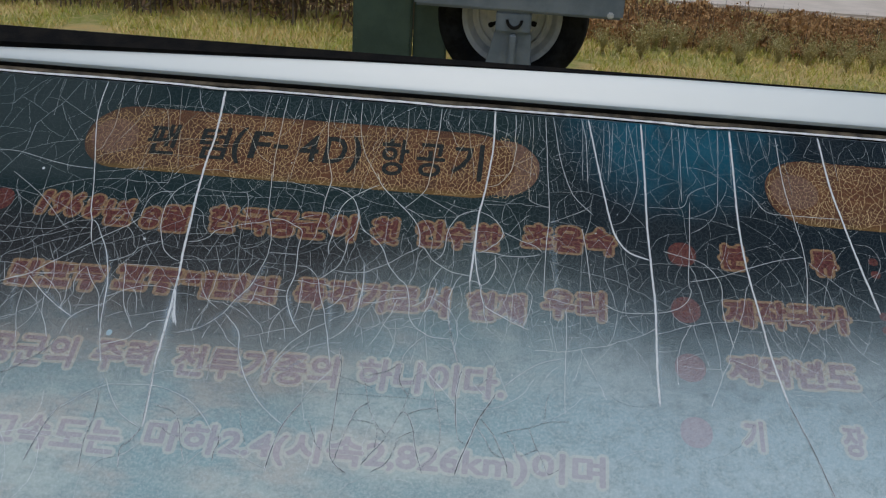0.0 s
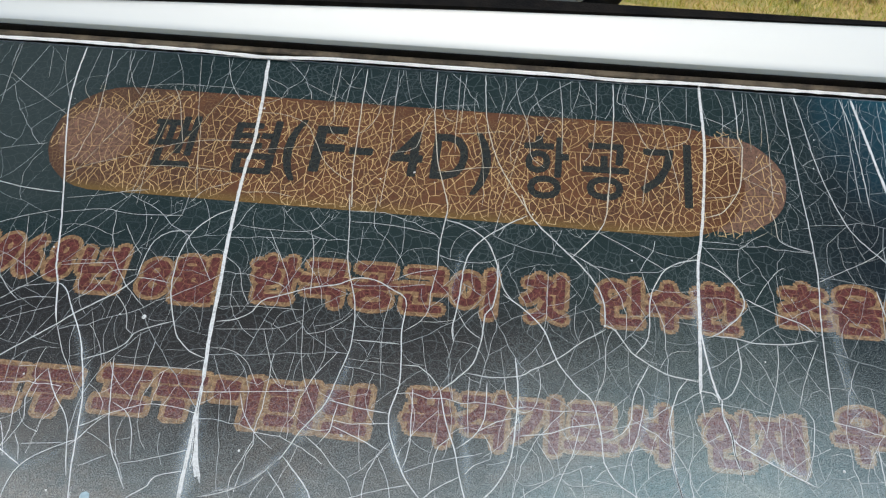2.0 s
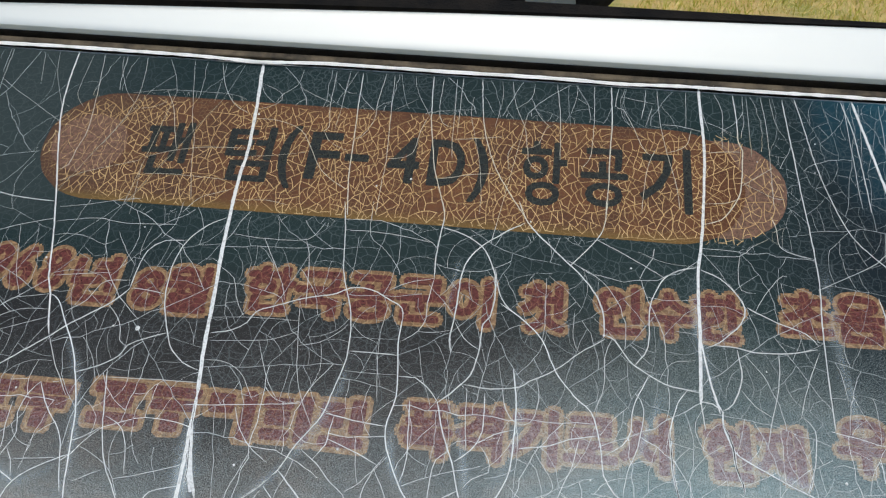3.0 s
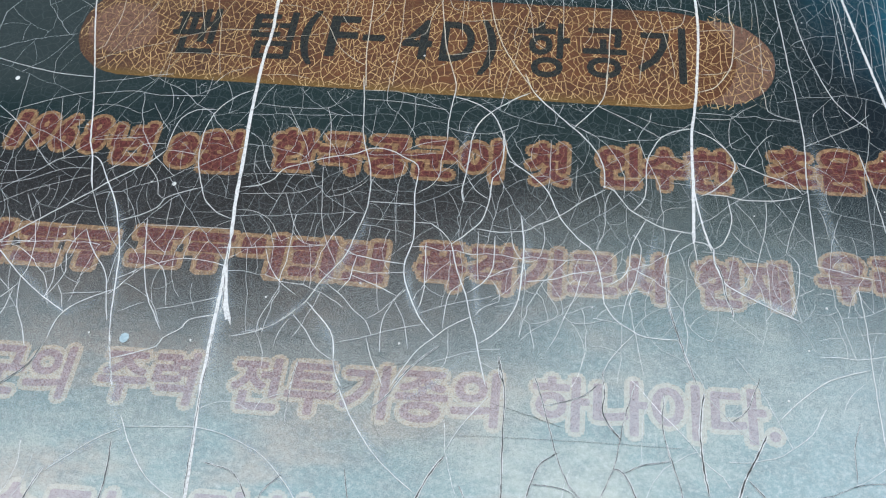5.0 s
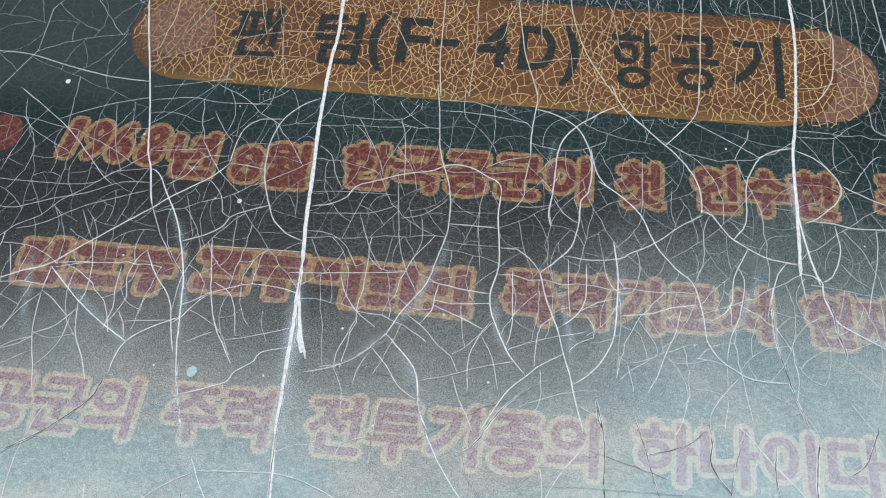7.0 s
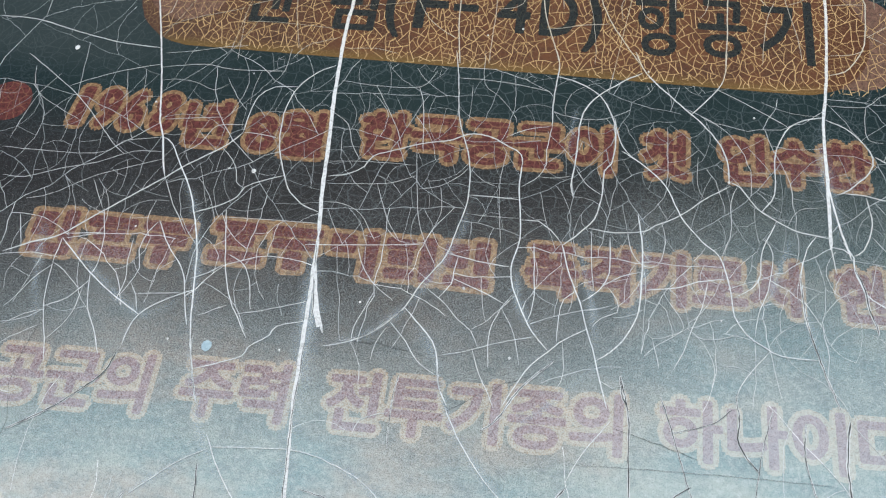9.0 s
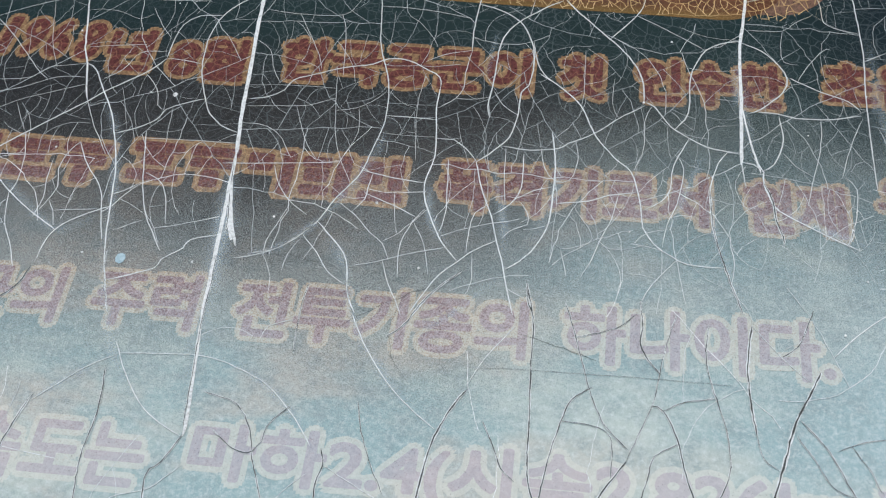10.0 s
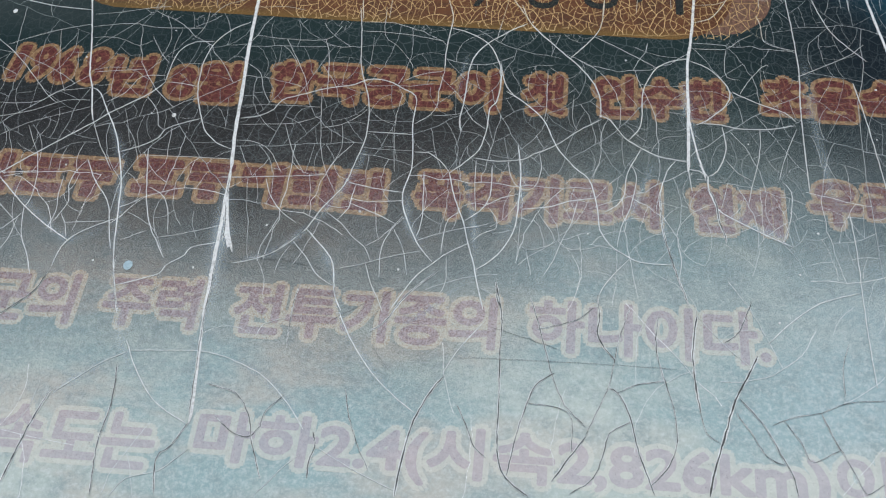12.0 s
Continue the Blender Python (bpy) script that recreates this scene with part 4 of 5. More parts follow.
crack(0.9, (-24.7, -189.5), (-17.9, -218.6), (-12.8, -232.1), (-8.7, -238.5), (-2.2, -248.7))
crack(1.2, (150.5, -172.1), (152.7, -188.3), (152.7, -205.4), (151.9, -218.1), (148.8, -227.7), (143.5, -236.2), (136.2, -242.3))
crack(0.6, (131.3, -183.1), (132.1, -197.7), (133.6, -211.7))
crack(0.9, (224.2, -175.3), (220.2, -181.6), (217.5, -190.6), (216.4, -197.8), (217.0, -208.6), (218.2, -218.1), (221.0, -229.5), (224.6, -241.8), (228.2, -252.5))
crack(0.9, (229.5, -174.8), (229.8, -180.6), (231.2, -193.3))
crack(1.1, (229.9, -179.7), (234.5, -180.7), (238.5, -183.3))
crack(1.2, (234.8, -177.0), (238.5, -184.0), (238.5, -189.9), (241.4, -199.3), (244.4, -203.3), (253.1, -208.3), (263.8, -213.9), (274.4, -218.6))
crack(1.0, (246.2, -153.2), (247.5, -166.8), (243.0, -179.9), (238.5, -183.3))
crack(0.8, (247.0, -173.1), (252.3, -179.8), (258.9, -184.3))
crack(0.7, (281.7, -151.3), (278.2, -159.3), (272.9, -174.7), (270.6, -183.7))
crack(0.7, (271.2, -183.0), (275.8, -188.8), (274.5, -202.8), (272.9, -208.3))
crack(0.9, (208.2, -169.5), (201.7, -184.9), (200.6, -196.4), (197.0, -203.2), (190.6, -207.9))
crack(0.7, (202.4, -178.8), (205.9, -185.7), (203.3, -203.2), (199.1, -214.7), (197.6, -225.4))
crack(0.6, (146.1, -180.1), (148.3, -191.5), (153.3, -197.6), (159.2, -196.5), (162.0, -185.9), (160.5, -175.5))
crack(1.6, (313.6, 0.9), (321.1, -46.0), (326.3, -77.8), (331.7, -108.1), (336.8, -126.9), (346.4, -140.2), (361.9, -146.0))
crack(1.8, (357.5, 0.6), (359.2, -56.1), (360.2, -111.2), (362.2, -149.8), (364.4, -191.5), (364.2, -239.4), (365.2, -270.5))
crack(1.7, (430.6, 0.9), (430.3, -51.7), (430.2, -103.1), (432.7, -144.4), (437.9, -183.2), (443.2, -222.2), (450.8, -258.8))
crack(1.8, (502.9, 1.2), (505.2, -49.9), (510.0, -87.6), (516.2, -129.0), (524.7, -177.4))
crack(1.0, (278.1, -1.1), (281.8, -57.5), (285.2, -109.9), (283.9, -142.9), (284.1, -188.5))
crack(0.6, (330.2, 0.8), (331.6, -25.9), (330.3, -70.0))
crack(0.7, (346.7, -0.7), (351.4, -34.8), (353.6, -67.4), (348.3, -96.3), (341.6, -110.4), (331.7, -114.4))
crack(0.8, (388.4, -2.0), (388.4, -45.2), (387.6, -84.6))
crack(0.7, (361.9, -92.9), (387.3, -90.0), (395.6, -73.5), (417.2, -60.0))
crack(0.9, (393.7, -83.9), (391.4, -130.7), (389.1, -162.1), (390.5, -173.9), (383.1, -186.4), (366.7, -193.8), (341.0, -196.2), (326.9, -189.7))
crack(0.7, (421.2, -0.2), (417.2, -60.0), (413.8, -91.7), (403.7, -107.9), (393.4, -115.9))
crack(0.9, (371.8, -136.2), (387.6, -140.4), (401.5, -145.3), (412.5, -162.1), (412.6, -188.6), (418.3, -219.4))
crack(0.9, (389.8, -163.1), (410.8, -156.5), (432.6, -146.1), (455.1, -136.0), (475.4, -129.9))
crack(1.1, (467.8, -2.8), (468.8, -54.1), (472.5, -88.5), (476.4, -121.0), (476.4, -149.0), (472.4, -181.8))
crack(0.9, (432.2, -62.0), (442.9, -71.1), (452.7, -87.2), (472.4, -89.0), (508.7, -88.4))
crack(0.7, (476.4, -149.0), (488.5, -156.6), (492.5, -177.0))
crack(0.7, (516.1, -113.1), (527.9, -115.1), (532.5, -130.4), (525.2, -147.7))
crack(0.7, (284.2, -118.7), (309.0, -103.7), (318.9, -94.3))
crack(0.9, (310.6, -120.3), (314.9, -148.7), (320.0, -196.5))
# in the pale part
crack(1.2, (-113.8, -220.4), (-103.1, -214.7), (-92.0, -209.8), (-85.1, -203.2), (-72.2, -191.0), (-55.7, -175.9), (-49.5, -169.5), (-40.7, -162.2), (-32.0, -154.7), (-27.0, -147.6))
crack(0.6, (-113.4, -193.5), (-102.8, -189.5), (-87.8, -179.0), (-77.5, -174.0), (-59.8, -166.4))
crack(0.7, (-23.8, -193.3), (-3.5, -192.5), (16.7, -192.1))
crack(0.7, (-113.0, -201.5), (-107.0, -217.2))
crack(1.1, (-90.7, -211.3), (-73.8, -226.3), (-59.1, -236.8), (-47.9, -243.4))
crack(0.9, (-90.7, -211.3), (-90.8, -217.1), (-91.0, -223.3))
crack(0.7, (-91.0, -223.3), (-84.8, -226.8), (-76.0, -234.5))
crack(0.8, (-90.8, -223.8), (-89.8, -234.4), (-87.5, -245.2), (-82.6, -258.4), (-79.6, -268.4))
crack(0.7, (-90.4, -209.1), (-73.7, -206.8))
crack(0.7, (-77.6, -194.8), (-73.4, -208.0), (-71.9, -222.5), (-73.5, -227.2))
crack(1.0, (-50.8, -257.6), (-50.3, -249.5), (-47.9, -243.4), (-42.9, -238.0), (-33.6, -232.2), (-28.7, -229.7))
crack(0.9, (-51.7, -198.3), (-44.8, -209.8), (-35.2, -221.8), (-31.3, -234.0), (-27.3, -245.8))
crack(0.7, (-51.7, -198.3), (-55.2, -204.6), (-56.3, -213.7), (-53.7, -222.2), (-55.9, -229.5), (-58.4, -235.6))
crack(0.7, (-60.5, -208.2), (-59.8, -218.6), (-58.1, -228.3), (-59.4, -238.3))
crack(0.8, (-55.2, -229.4), (-51.8, -234.6), (-49.3, -241.3))
crack(0.7, (-52.0, -234.1), (-33.7, -231.6))
crack(0.8, (-73.8, -226.3), (-69.9, -242.2), (-64.5, -251.0), (-59.1, -262.3))
crack(0.8, (-87.8, -243.8), (-79.4, -238.9), (-72.7, -229.7))
crack(0.7, (-74.5, -233.5), (-75.4, -245.4), (-79.1, -253.9), (-82.6, -258.4))
crack(0.6, (-101.4, -253.4), (-94.6, -248.2), (-87.3, -245.2))
crack(0.7, (-18.4, -211.4), (-12.3, -214.4), (-7.7, -220.5), (-3.3, -236.0))
crack(0.8, (-31.4, -224.4), (-25.2, -221.4), (-19.2, -216.6))
crack(0.7, (-23.9, -240.9), (-13.3, -235.0))
crack(0.7, (-8.7, -238.5), (2.6, -235.4), (18.2, -229.8))
crack(1.0, (-19.4, -264.0), (-11.5, -260.8), (-2.0, -256.6), (-0.6, -252.4), (6.9, -246.4), (8.9, -242.1), (20.0, -238.4))
crack(0.6, (-90.6, -224.4), (-96.8, -232.2), (-101.1, -241.1), (-104.3, -245.8))
crack(0.9, (73.0, -200.6), (81.6, -202.2), (89.1, -203.5), (99.5, -204.3))
crack(1.1, (58.5, -227.7), (65.7, -235.1), (71.8, -241.7), (74.4, -248.7), (75.3, -255.0), (77.4, -262.1), (80.6, -267.9))
crack(1.1, (119.5, -190.8), (121.2, -197.3), (123.6, -205.7), (128.5, -217.7), (132.2, -230.8), (135.1, -239.7), (137.8, -250.9), (141.1, -262.3))
crack(1.0, (131.7, -229.4), (123.8, -234.4), (116.9, -241.1), (111.0, -247.3), (107.1, -254.0), (101.5, -265.7))
crack(0.7, (75.4, -247.3), (85.4, -244.3), (95.5, -240.0), (112.3, -234.5))
crack(0.7, (66.2, -218.0), (73.4, -223.3), (80.3, -230.8), (86.3, -235.5), (90.0, -243.0))
crack(0.8, (75.5, -212.0), (88.0, -216.9), (98.2, -221.6))
crack(0.8, (77.2, -201.7), (76.3, -209.0), (75.8, -214.7), (71.5, -222.1))
crack(0.7, (101.2, -217.0), (97.2, -223.7), (94.5, -230.8), (93.4, -238.9), (94.7, -250.3))
crack(0.6, (97.2, -223.7), (102.8, -233.8), (106.5, -247.8))
crack(0.7, (34.9, -201.7), (38.9, -211.3), (45.1, -219.2), (53.4, -225.3))
crack(0.6, (45.4, -220.7), (42.3, -230.8), (39.6, -239.2), (39.9, -245.8))
crack(0.8, (53.7, -234.9), (60.7, -242.3), (66.8, -250.6), (74.4, -255.6))
crack(0.6, (53.0, -237.0), (49.4, -244.8), (48.6, -252.5))
crack(0.8, (107.9, -191.3), (109.1, -205.7), (109.8, -219.6), (108.1, -228.0))
crack(0.7, (127.0, -212.4), (121.9, -216.9), (120.3, -225.3), (120.3, -236.1))
crack(0.9, (129.0, -217.1), (135.3, -211.5), (139.5, -202.6), (139.2, -185.1))
crack(0.7, (133.7, -228.1), (137.1, -223.6), (143.3, -220.4), (143.0, -214.8), (139.9, -209.6))
crack(0.8, (136.4, -209.4), (144.3, -203.6), (152.6, -200.7))
crack(0.7, (87.7, -243.3), (91.2, -253.3), (95.3, -260.2), (98.3, -266.8))
crack(0.6, (122.7, -235.9), (123.7, -250.0), (120.9, -256.5))
crack(0.9, (137.8, -250.9), (144.7, -254.3))
crack(0.7, (12.7, -203.0), (24.9, -201.8), (49.2, -199.1), (62.5, -197.1))
crack(1.0, (154.1, -209.0), (167.7, -206.2), (175.8, -202.5), (186.6, -199.9))
crack(0.7, (179.4, -202.1), (177.0, -214.1), (172.4, -225.5), (169.7, -234.8), (165.8, -243.0))
crack(0.6, (161.1, -208.3), (164.2, -214.0), (169.1, -221.7), (168.4, -226.5), (157.5, -230.4), (151.6, -224.9))
crack(0.6, (157.5, -230.4), (160.2, -243.0))
crack(0.6, (172.4, -226.6), (177.0, -228.4), (183.8, -227.7), (191.9, -224.6))
crack(0.8, (203.0, -230.8), (196.0, -239.8), (191.4, -246.6), (189.7, -251.6))
crack(0.9, (-7.9, -290.1), (-0.2, -302.5), (7.6, -312.8), (17.3, -320.1), (26.8, -324.3))
crack(0.8, (-5.8, -295.2), (-15.4, -301.1), (-23.6, -308.5), (-31.7, -316.4))
crack(0.8, (-5.0, -294.6), (12.1, -293.0), (27.8, -292.4), (40.5, -295.4), (53.7, -301.4), (63.9, -310.3), (70.3, -317.6), (73.8, -322.6))
crack(0.7, (29.4, -335.3), (20.1, -344.6), (8.3, -348.9), (3.1, -356.9))
crack(0.9, (79.9, -268.6), (86.0, -279.7), (94.7, -292.0), (104.6, -302.1), (117.3, -311.5))
crack(0.7, (79.7, -329.0), (94.7, -336.6), (113.2, -344.0))
crack(0.6, (74.7, -332.7), (69.1, -338.3), (59.0, -351.6))
crack(0.6, (46.6, -283.3), (48.8, -277.1), (58.6, -273.2))
crack(0.8, (127.0, -292.7), (132.7, -281.0), (142.7, -266.7))
crack(0.6, (231.2, -256.8), (241.7, -269.2), (252.0, -278.6))
crack(0.9, (260.0, -267.5), (270.8, -256.2), (283.6, -246.1), (300.3, -239.6))
crack(0.9, (300.5, -198.8), (301.6, -220.2), (301.4, -244.5), (301.9, -274.8), (302.4, -283.8))
# stray drops and specks on the film
def speck(x, y, r, material):
    pts = [(x + r * (1 + 0.25 * noise.noise((x * 300 + k, y * 300, 0))) * math.cos(k * 0.785), y + 1.15 * r * math.sin(k * 0.785), 0.0004) for k in range(8)]
    return part("speck", mesh_from("speck", pts + [(x, y, 0.0008)], [(k, (k + 1) % 8, 8) for k in range(8)], material, True), None, film)


speck(-0.1185, -0.1058, 0.0013, BOLD_CRACK)
speck(-0.0174, -0.1682, 0.0011, BOLD_CRACK)
for k in range(46):
    speck(random.uniform(-0.15, 0.52), random.uniform(-0.26, -0.005), random.uniform(0.0002, 0.0006), BOLD_CRACK)
PALE_BLUE = plain_material("pale_blue_drop", (0.30, 0.43, 0.48), (0.42, 0.55, 0.60), 900, 0.6)
speck(-0.0170, -0.2538, 0.0022, PALE_BLUE)

# chalk that has worked out of the wide cracks
def chalk_smear_material():
    n = Nodes("chalk_dust")
    p = n.coords()
    at = n.tree.nodes.new("ShaderNodeAttribute")
    at.attribute_name = "fade"
    f = n.math("MULTIPLY", n.math("POWER", at.outputs["Fac"], 1.6), n.mapped(n.noise(n.scaled(p, (1, 0.35, 1)), 130, 5, 0.7), 0.3, 0.75, 0.04, 0.5))
    clear = n.tree.nodes.new("ShaderNodeBsdfTransparent")
    both = n.tree.nodes.new("ShaderNodeMixShader")
    n.put(n.bsdf.inputs["Base Color"], (0.56, 0.66, 0.69))
    n.bsdf.inputs["Roughness"].default_value = 0.8
    n.put(both.inputs[0], f), n.put(both.inputs[1], clear.outputs[0]), n.put(both.inputs[2], n.bsdf.outputs[0])
    n.put(n.tree.nodes["Material Output"].inputs[0], both.outputs[0])
    return n.mat


CHALK = chalk_smear_material()


def smear(width, *knots):
    r = Ribbons()
    pts = smooth_line(knots)
    r.add(pts, width, 0.00025, 0.00001, False, 0.25)
    me = r.mesh("chalk_smear", CHALK)
    fade, k = me.attributes.new("fade", "FLOAT", "POINT"), len(pts)
    fade.data.foreach_set("value", [(0.0, math.sin(math.pi * i / (k - 1)), 0.0)[j] for i in range(k) for j in range(3)])
    return part("chalk_smear", me, None, film)


smear(0.012, (0.0146, -0.1751), (0.0194, -0.2287), (0.0228, -0.2784), (0.0275, -0.3324))
smear(0.018, (0.0155, -0.2043), (0.0214, -0.2384), (0.0238, -0.2734))
smear(0.010, (0.2300, -0.112), (0.2295, -0.145), (0.2330, -0.168), (0.2365, -0.186))
smear(0.008, (-0.0539, -0.1673), (-0.0376, -0.1921), (-0.0281, -0.2297), (-0.0233, -0.2588))
smear(0.010, (0.2878, -0.0980), (0.2914, -0.1706), (0.3029, -0.2123))
smear(0.009, (0.0791, -0.1695), (0.0761, -0.1921), (0.0605, -0.2258), (0.0429, -0.2428))
smear(0.008, (0.1245, -0.1820), (0.1325, -0.2163), (0.1376, -0.2458))
smear(0.008, (0.1008, -0.1973), (0.1048, -0.2228), (0.1167, -0.2373))
smear(0.008, (0.1512, -0.1665), (0.1543, -0.2009), (0.1415, -0.2388))
smear(0.010, (0.3632, -0.1572), (0.3651, -0.2354), (0.3632, -0.3071))
smear(0.006, (0.1215, -0.115), (0.1195, -0.135), (0.1185, -0.150))
smear(0.008, (0.2163, -0.1696), (0.2064, -0.1997), (0.1975, -0.2247))
smear(0.008, (-0.1018, -0.1976), (-0.0971, -0.2264), (-0.0877, -0.2553))
smear(0.008, (0.0585, -0.2278), (0.0733, -0.2481), (0.0807, -0.2705))

smear(0.007, (-0.0894, -0.2108), (-0.0656, -0.2306), (-0.0464, -0.2428), (-0.0281, -0.2297))
smear(0.007, (-0.0281, -0.2297), (-0.0262, -0.2482), (-0.0084, -0.2936), (0.0129, -0.3198))
smear(0.007, (0.0605, -0.2258), (0.0448, -0.2418), (0.0263, -0.2481))
smear(0.007, (0.0733, -0.2422), (0.0807, -0.2705), (0.0935, -0.2900), (0.1162, -0.3114))
smear(0.007, (0.2184, -0.1865), (0.2175, -0.2083), (0.2217, -0.2311), (0.2309, -0.2548))
smear(0.006, (0.2437, -0.1818), (0.2499, -0.2046), (0.2733, -0.2150), (0.2897, -0.2206))
smear(0.006, (0.1376, -0.2428), (0.1163, -0.2659), (0.0965, -0.2781))
smear(0.006, (-0.0084, -0.2955), (-0.0201, -0.3055), (-0.0405, -0.3234))
smear(0.006, (0.0267, -0.2940), (0.0443, -0.2967), (0.0639, -0.3102), (0.0796, -0.3298))

# dark splits in the pale part
fissure(0.5, (21.2, -248.2), (22.2, -260.9), (22.8, -278.4), (26.6, -320.6))
fissure(0.5, (17.5, -202.3), (18.9, -214.0))
fissure(0.4, (33.1, -246.0), (44.8, -241.8), (58.5, -228.8))
fissure(0.8, (-32.3, -314.7), (-35.3, -324.0), (-38.1, -338.3), (-40.7, -355.1))
fissure(0.6, (-8.4, -301.5), (-6.2, -317.8), (-7.0, -335.4), (-4.2, -356.7))
fissure(0.6, (27.3, -323.6), (22.5, -334.3), (18.1, -339.7), (20.8, -354.3))
fissure(0.9, (127.2, -294.7), (121.5, -304.0), (116.5, -318.6), (114.4, -334.1), (113.5, -346.4))
fissure(0.7, (119.8, -244.4), (107.6, -258.0), (100.4, -270.6), (94.2, -276.8))
fissure(0.5, (31.0, -306.6), (43.5, -309.5), (50.4, -317.7), (54.5, -329.7), (60.6, -344.0))
fissure(0.5, (37.5, -320.7), (45.5, -326.2), (52.5, -327.7), (56.3, -322.6), (56.8, -317.2), (63.6, -308.6))
fissure(0.7, (78.0, -323.2), (79.7, -329.0), (78.4, -335.9), (78.8, -342.2))
fissure(0.4, (88.0, -303.6), (91.4, -315.6), (96.6, -327.4), (102.1, -336.8))
fissure(0.4, (60.9, -256.0), (59.6, -268.2), (60.6, -287.6))
fissure(0.7, (145.3, -247.6), (149.2, -264.2), (149.6, -279.5), (150.7, -301.3), (151.8, -325.5), (155.8, -335.0), (164.9, -341.5))
fissure(0.9, (231.2, -256.8), (229.0, -274.0), (229.7, -288.8), (231.4, -300.9))
fissure(0.3, (231.4, -300.9), (233.5, -309.4), (238.9, -313.1))
fissure(1.1, (255.5, -273.7), (249.0, -287.0), (244.5, -296.3), (239.8, -312.3), (235.2, -327.5), (233.9, -335.0))
fissure(0.7, (189.3, -250.7), (190.5, -262.4), (189.6, -268.1), (191.4, -273.8), (197.5, -281.1))
fissure(0.4, (203.2, -255.3), (199.7, -267.2), (196.6, -282.7), (194.3, -293.8), (185.9, -314.8))
fissure(0.8, (185.9, -315.5), (179.8, -324.5), (173.2, -334.9))
fissure(0.5, (215.1, -258.3), (214.0, -273.6), (217.3, -288.2), (221.1, -301.9), (221.5, -315.7), (217.4, -326.0), (211.2, -333.1))
fissure(0.7, (194.3, -293.8), (198.4, -295.2), (203.4, -305.2), (206.5, -318.7), (212.7, -336.1))
fissure(0.4, (198.4, -295.2), (206.5, -290.9), (217.3, -288.2))
fissure(0.5, (204.1, -307.1), (195.4, -312.9), (193.1, -321.6), (189.4, -331.8), (180.3, -339.2))
fissure(0.5, (160.9, -254.1), (166.0, -270.3), (171.9, -290.6), (177.4, -302.5), (185.8, -311.2))
fissure(0.6, (172.7, -288.5), (165.4, -294.7), (161.8, -304.0), (158.1, -320.0), (155.8, -335.0))
fissure(0.4, (161.8, -303.0), (172.5, -303.7), (179.9, -307.4), (180.4, -322.8))
fissure(0.4, (164.1, -269.6), (181.0, -263.3), (187.7, -256.7))
fissure(0.12, (126.3, -285.5), (153.2, -284.3), (193.4, -283.0), (223.1, -282.6))
fissure(0.5, (254.5, -247.9), (251.7, -255.0), (247.8, -263.9), (241.7, -269.0))
fissure(0.6, (247.1, -293.4), (256.0, -303.9), (261.6, -315.2), (265.5, -323.0), (267.1, -331.8))
fissure(0.4, (245.2, -299.6), (251.0, -307.7), (256.7, -317.2), (264.2, -320.0))
fissure(0.3, (259.1, -303.6), (268.9, -299.1), (278.9, -296.5), (290.4, -291.1), (305.0, -289.0))
fissure(0.4, (264.1, -301.5), (269.8, -309.5), (273.6, -317.5), (281.8, -313.3), (285.2, -311.3))
fissure(0.5, (278.9, -296.5), (282.5, -306.4), (285.7, -312.9), (290.0, -322.3), (293.1, -328.5), (300.6, -323.7))
fissure(0.3, (293.3, -264.5), (289.6, -275.9), (289.0, -290.5))
fissure(0.5, (134.2, -306.5), (139.2, -316.5), (142.2, -323.1), (147.3, -327.5))
fissure(0.7, (-51.7, -260.4), (-54.0, -269.0), (-59.0, -275.3), (-67.7, -284.2), (-79.3, -293.0), (-85.1, -296.6))
fissure(0.7, (145.6, -247.7), (146.3, -254.9), (148.9, -261.5))
fissure(0.7, (216.4, -196.0), (217.0, -208.6), (218.2, -218.1), (221.0, -229.5), (224.6, -241.8), (228.2, -252.5))
fissure(0.8, (238.5, -189.9), (241.8, -199.2), (242.7, -208.8), (245.0, -215.3), (245.3, -219.1))
fissure(0.6, (273.5, -207.7), (269.9, -217.4))
fissure(0.4, (75.1, -253.7), (77.4, -262.1))
fissure(0.3, (-23.5, -249.0), (-21.8, -259.7), (-15.2, -277.9))
fissure(0.8, (450.8, -258.8), (463.2, -293.2), (472.5, -324.5))

# ---- beyond the sign ----
DRY_GRASS = leaf_material("dry_grass", (0.82, 0.60, 0.22), (0.42, 0.42, 0.05), (0.92, 0.74, 0.36))
WEEDS = leaf_material("dry_weeds", (0.48, 0.38, 0.16), (0.34, 0.30, 0.10), (0.66, 0.54, 0.28))
SCRUB = leaf_material("russet_scrub", (0.38, 0.19, 0.07), (0.50, 0.29, 0.11), (0.20, 0.11, 0.045))
HEDGE = leaf_material("dark_hedge", (0.15, 0.085, 0.045), (0.24, 0.14, 0.065), (0.09, 0.075, 0.035))
STEM = plain_material("grey_brown_stems", (0.12, 0.085, 0.055), (0.2, 0.15, 0.10), 30, 0.85)
TYRE = plain_material("worn_tyre_rubber", (0.006, 0.006, 0.006), (0.018, 0.018, 0.019), 14, 0.9, gloss=0.15)
RIM = plain_material("dull_white_rim", (0.42, 0.43, 0.42), (0.58, 0.58, 0.56), 10, 0.45)
GREY = plain_material("blue_grey_paint", (0.13, 0.16, 0.185), (0.18, 0.21, 0.235), 9, 0.5)
GREEN = plain_material("dark_green_paint", (0.028, 0.055, 0.040), (0.045, 0.078, 0.056), 6, 0.55)
CONCRETE = plain_material("pale_concrete", (0.56, 0.47, 0.38), (0.66, 0.56, 0.46), 3, 0.9)


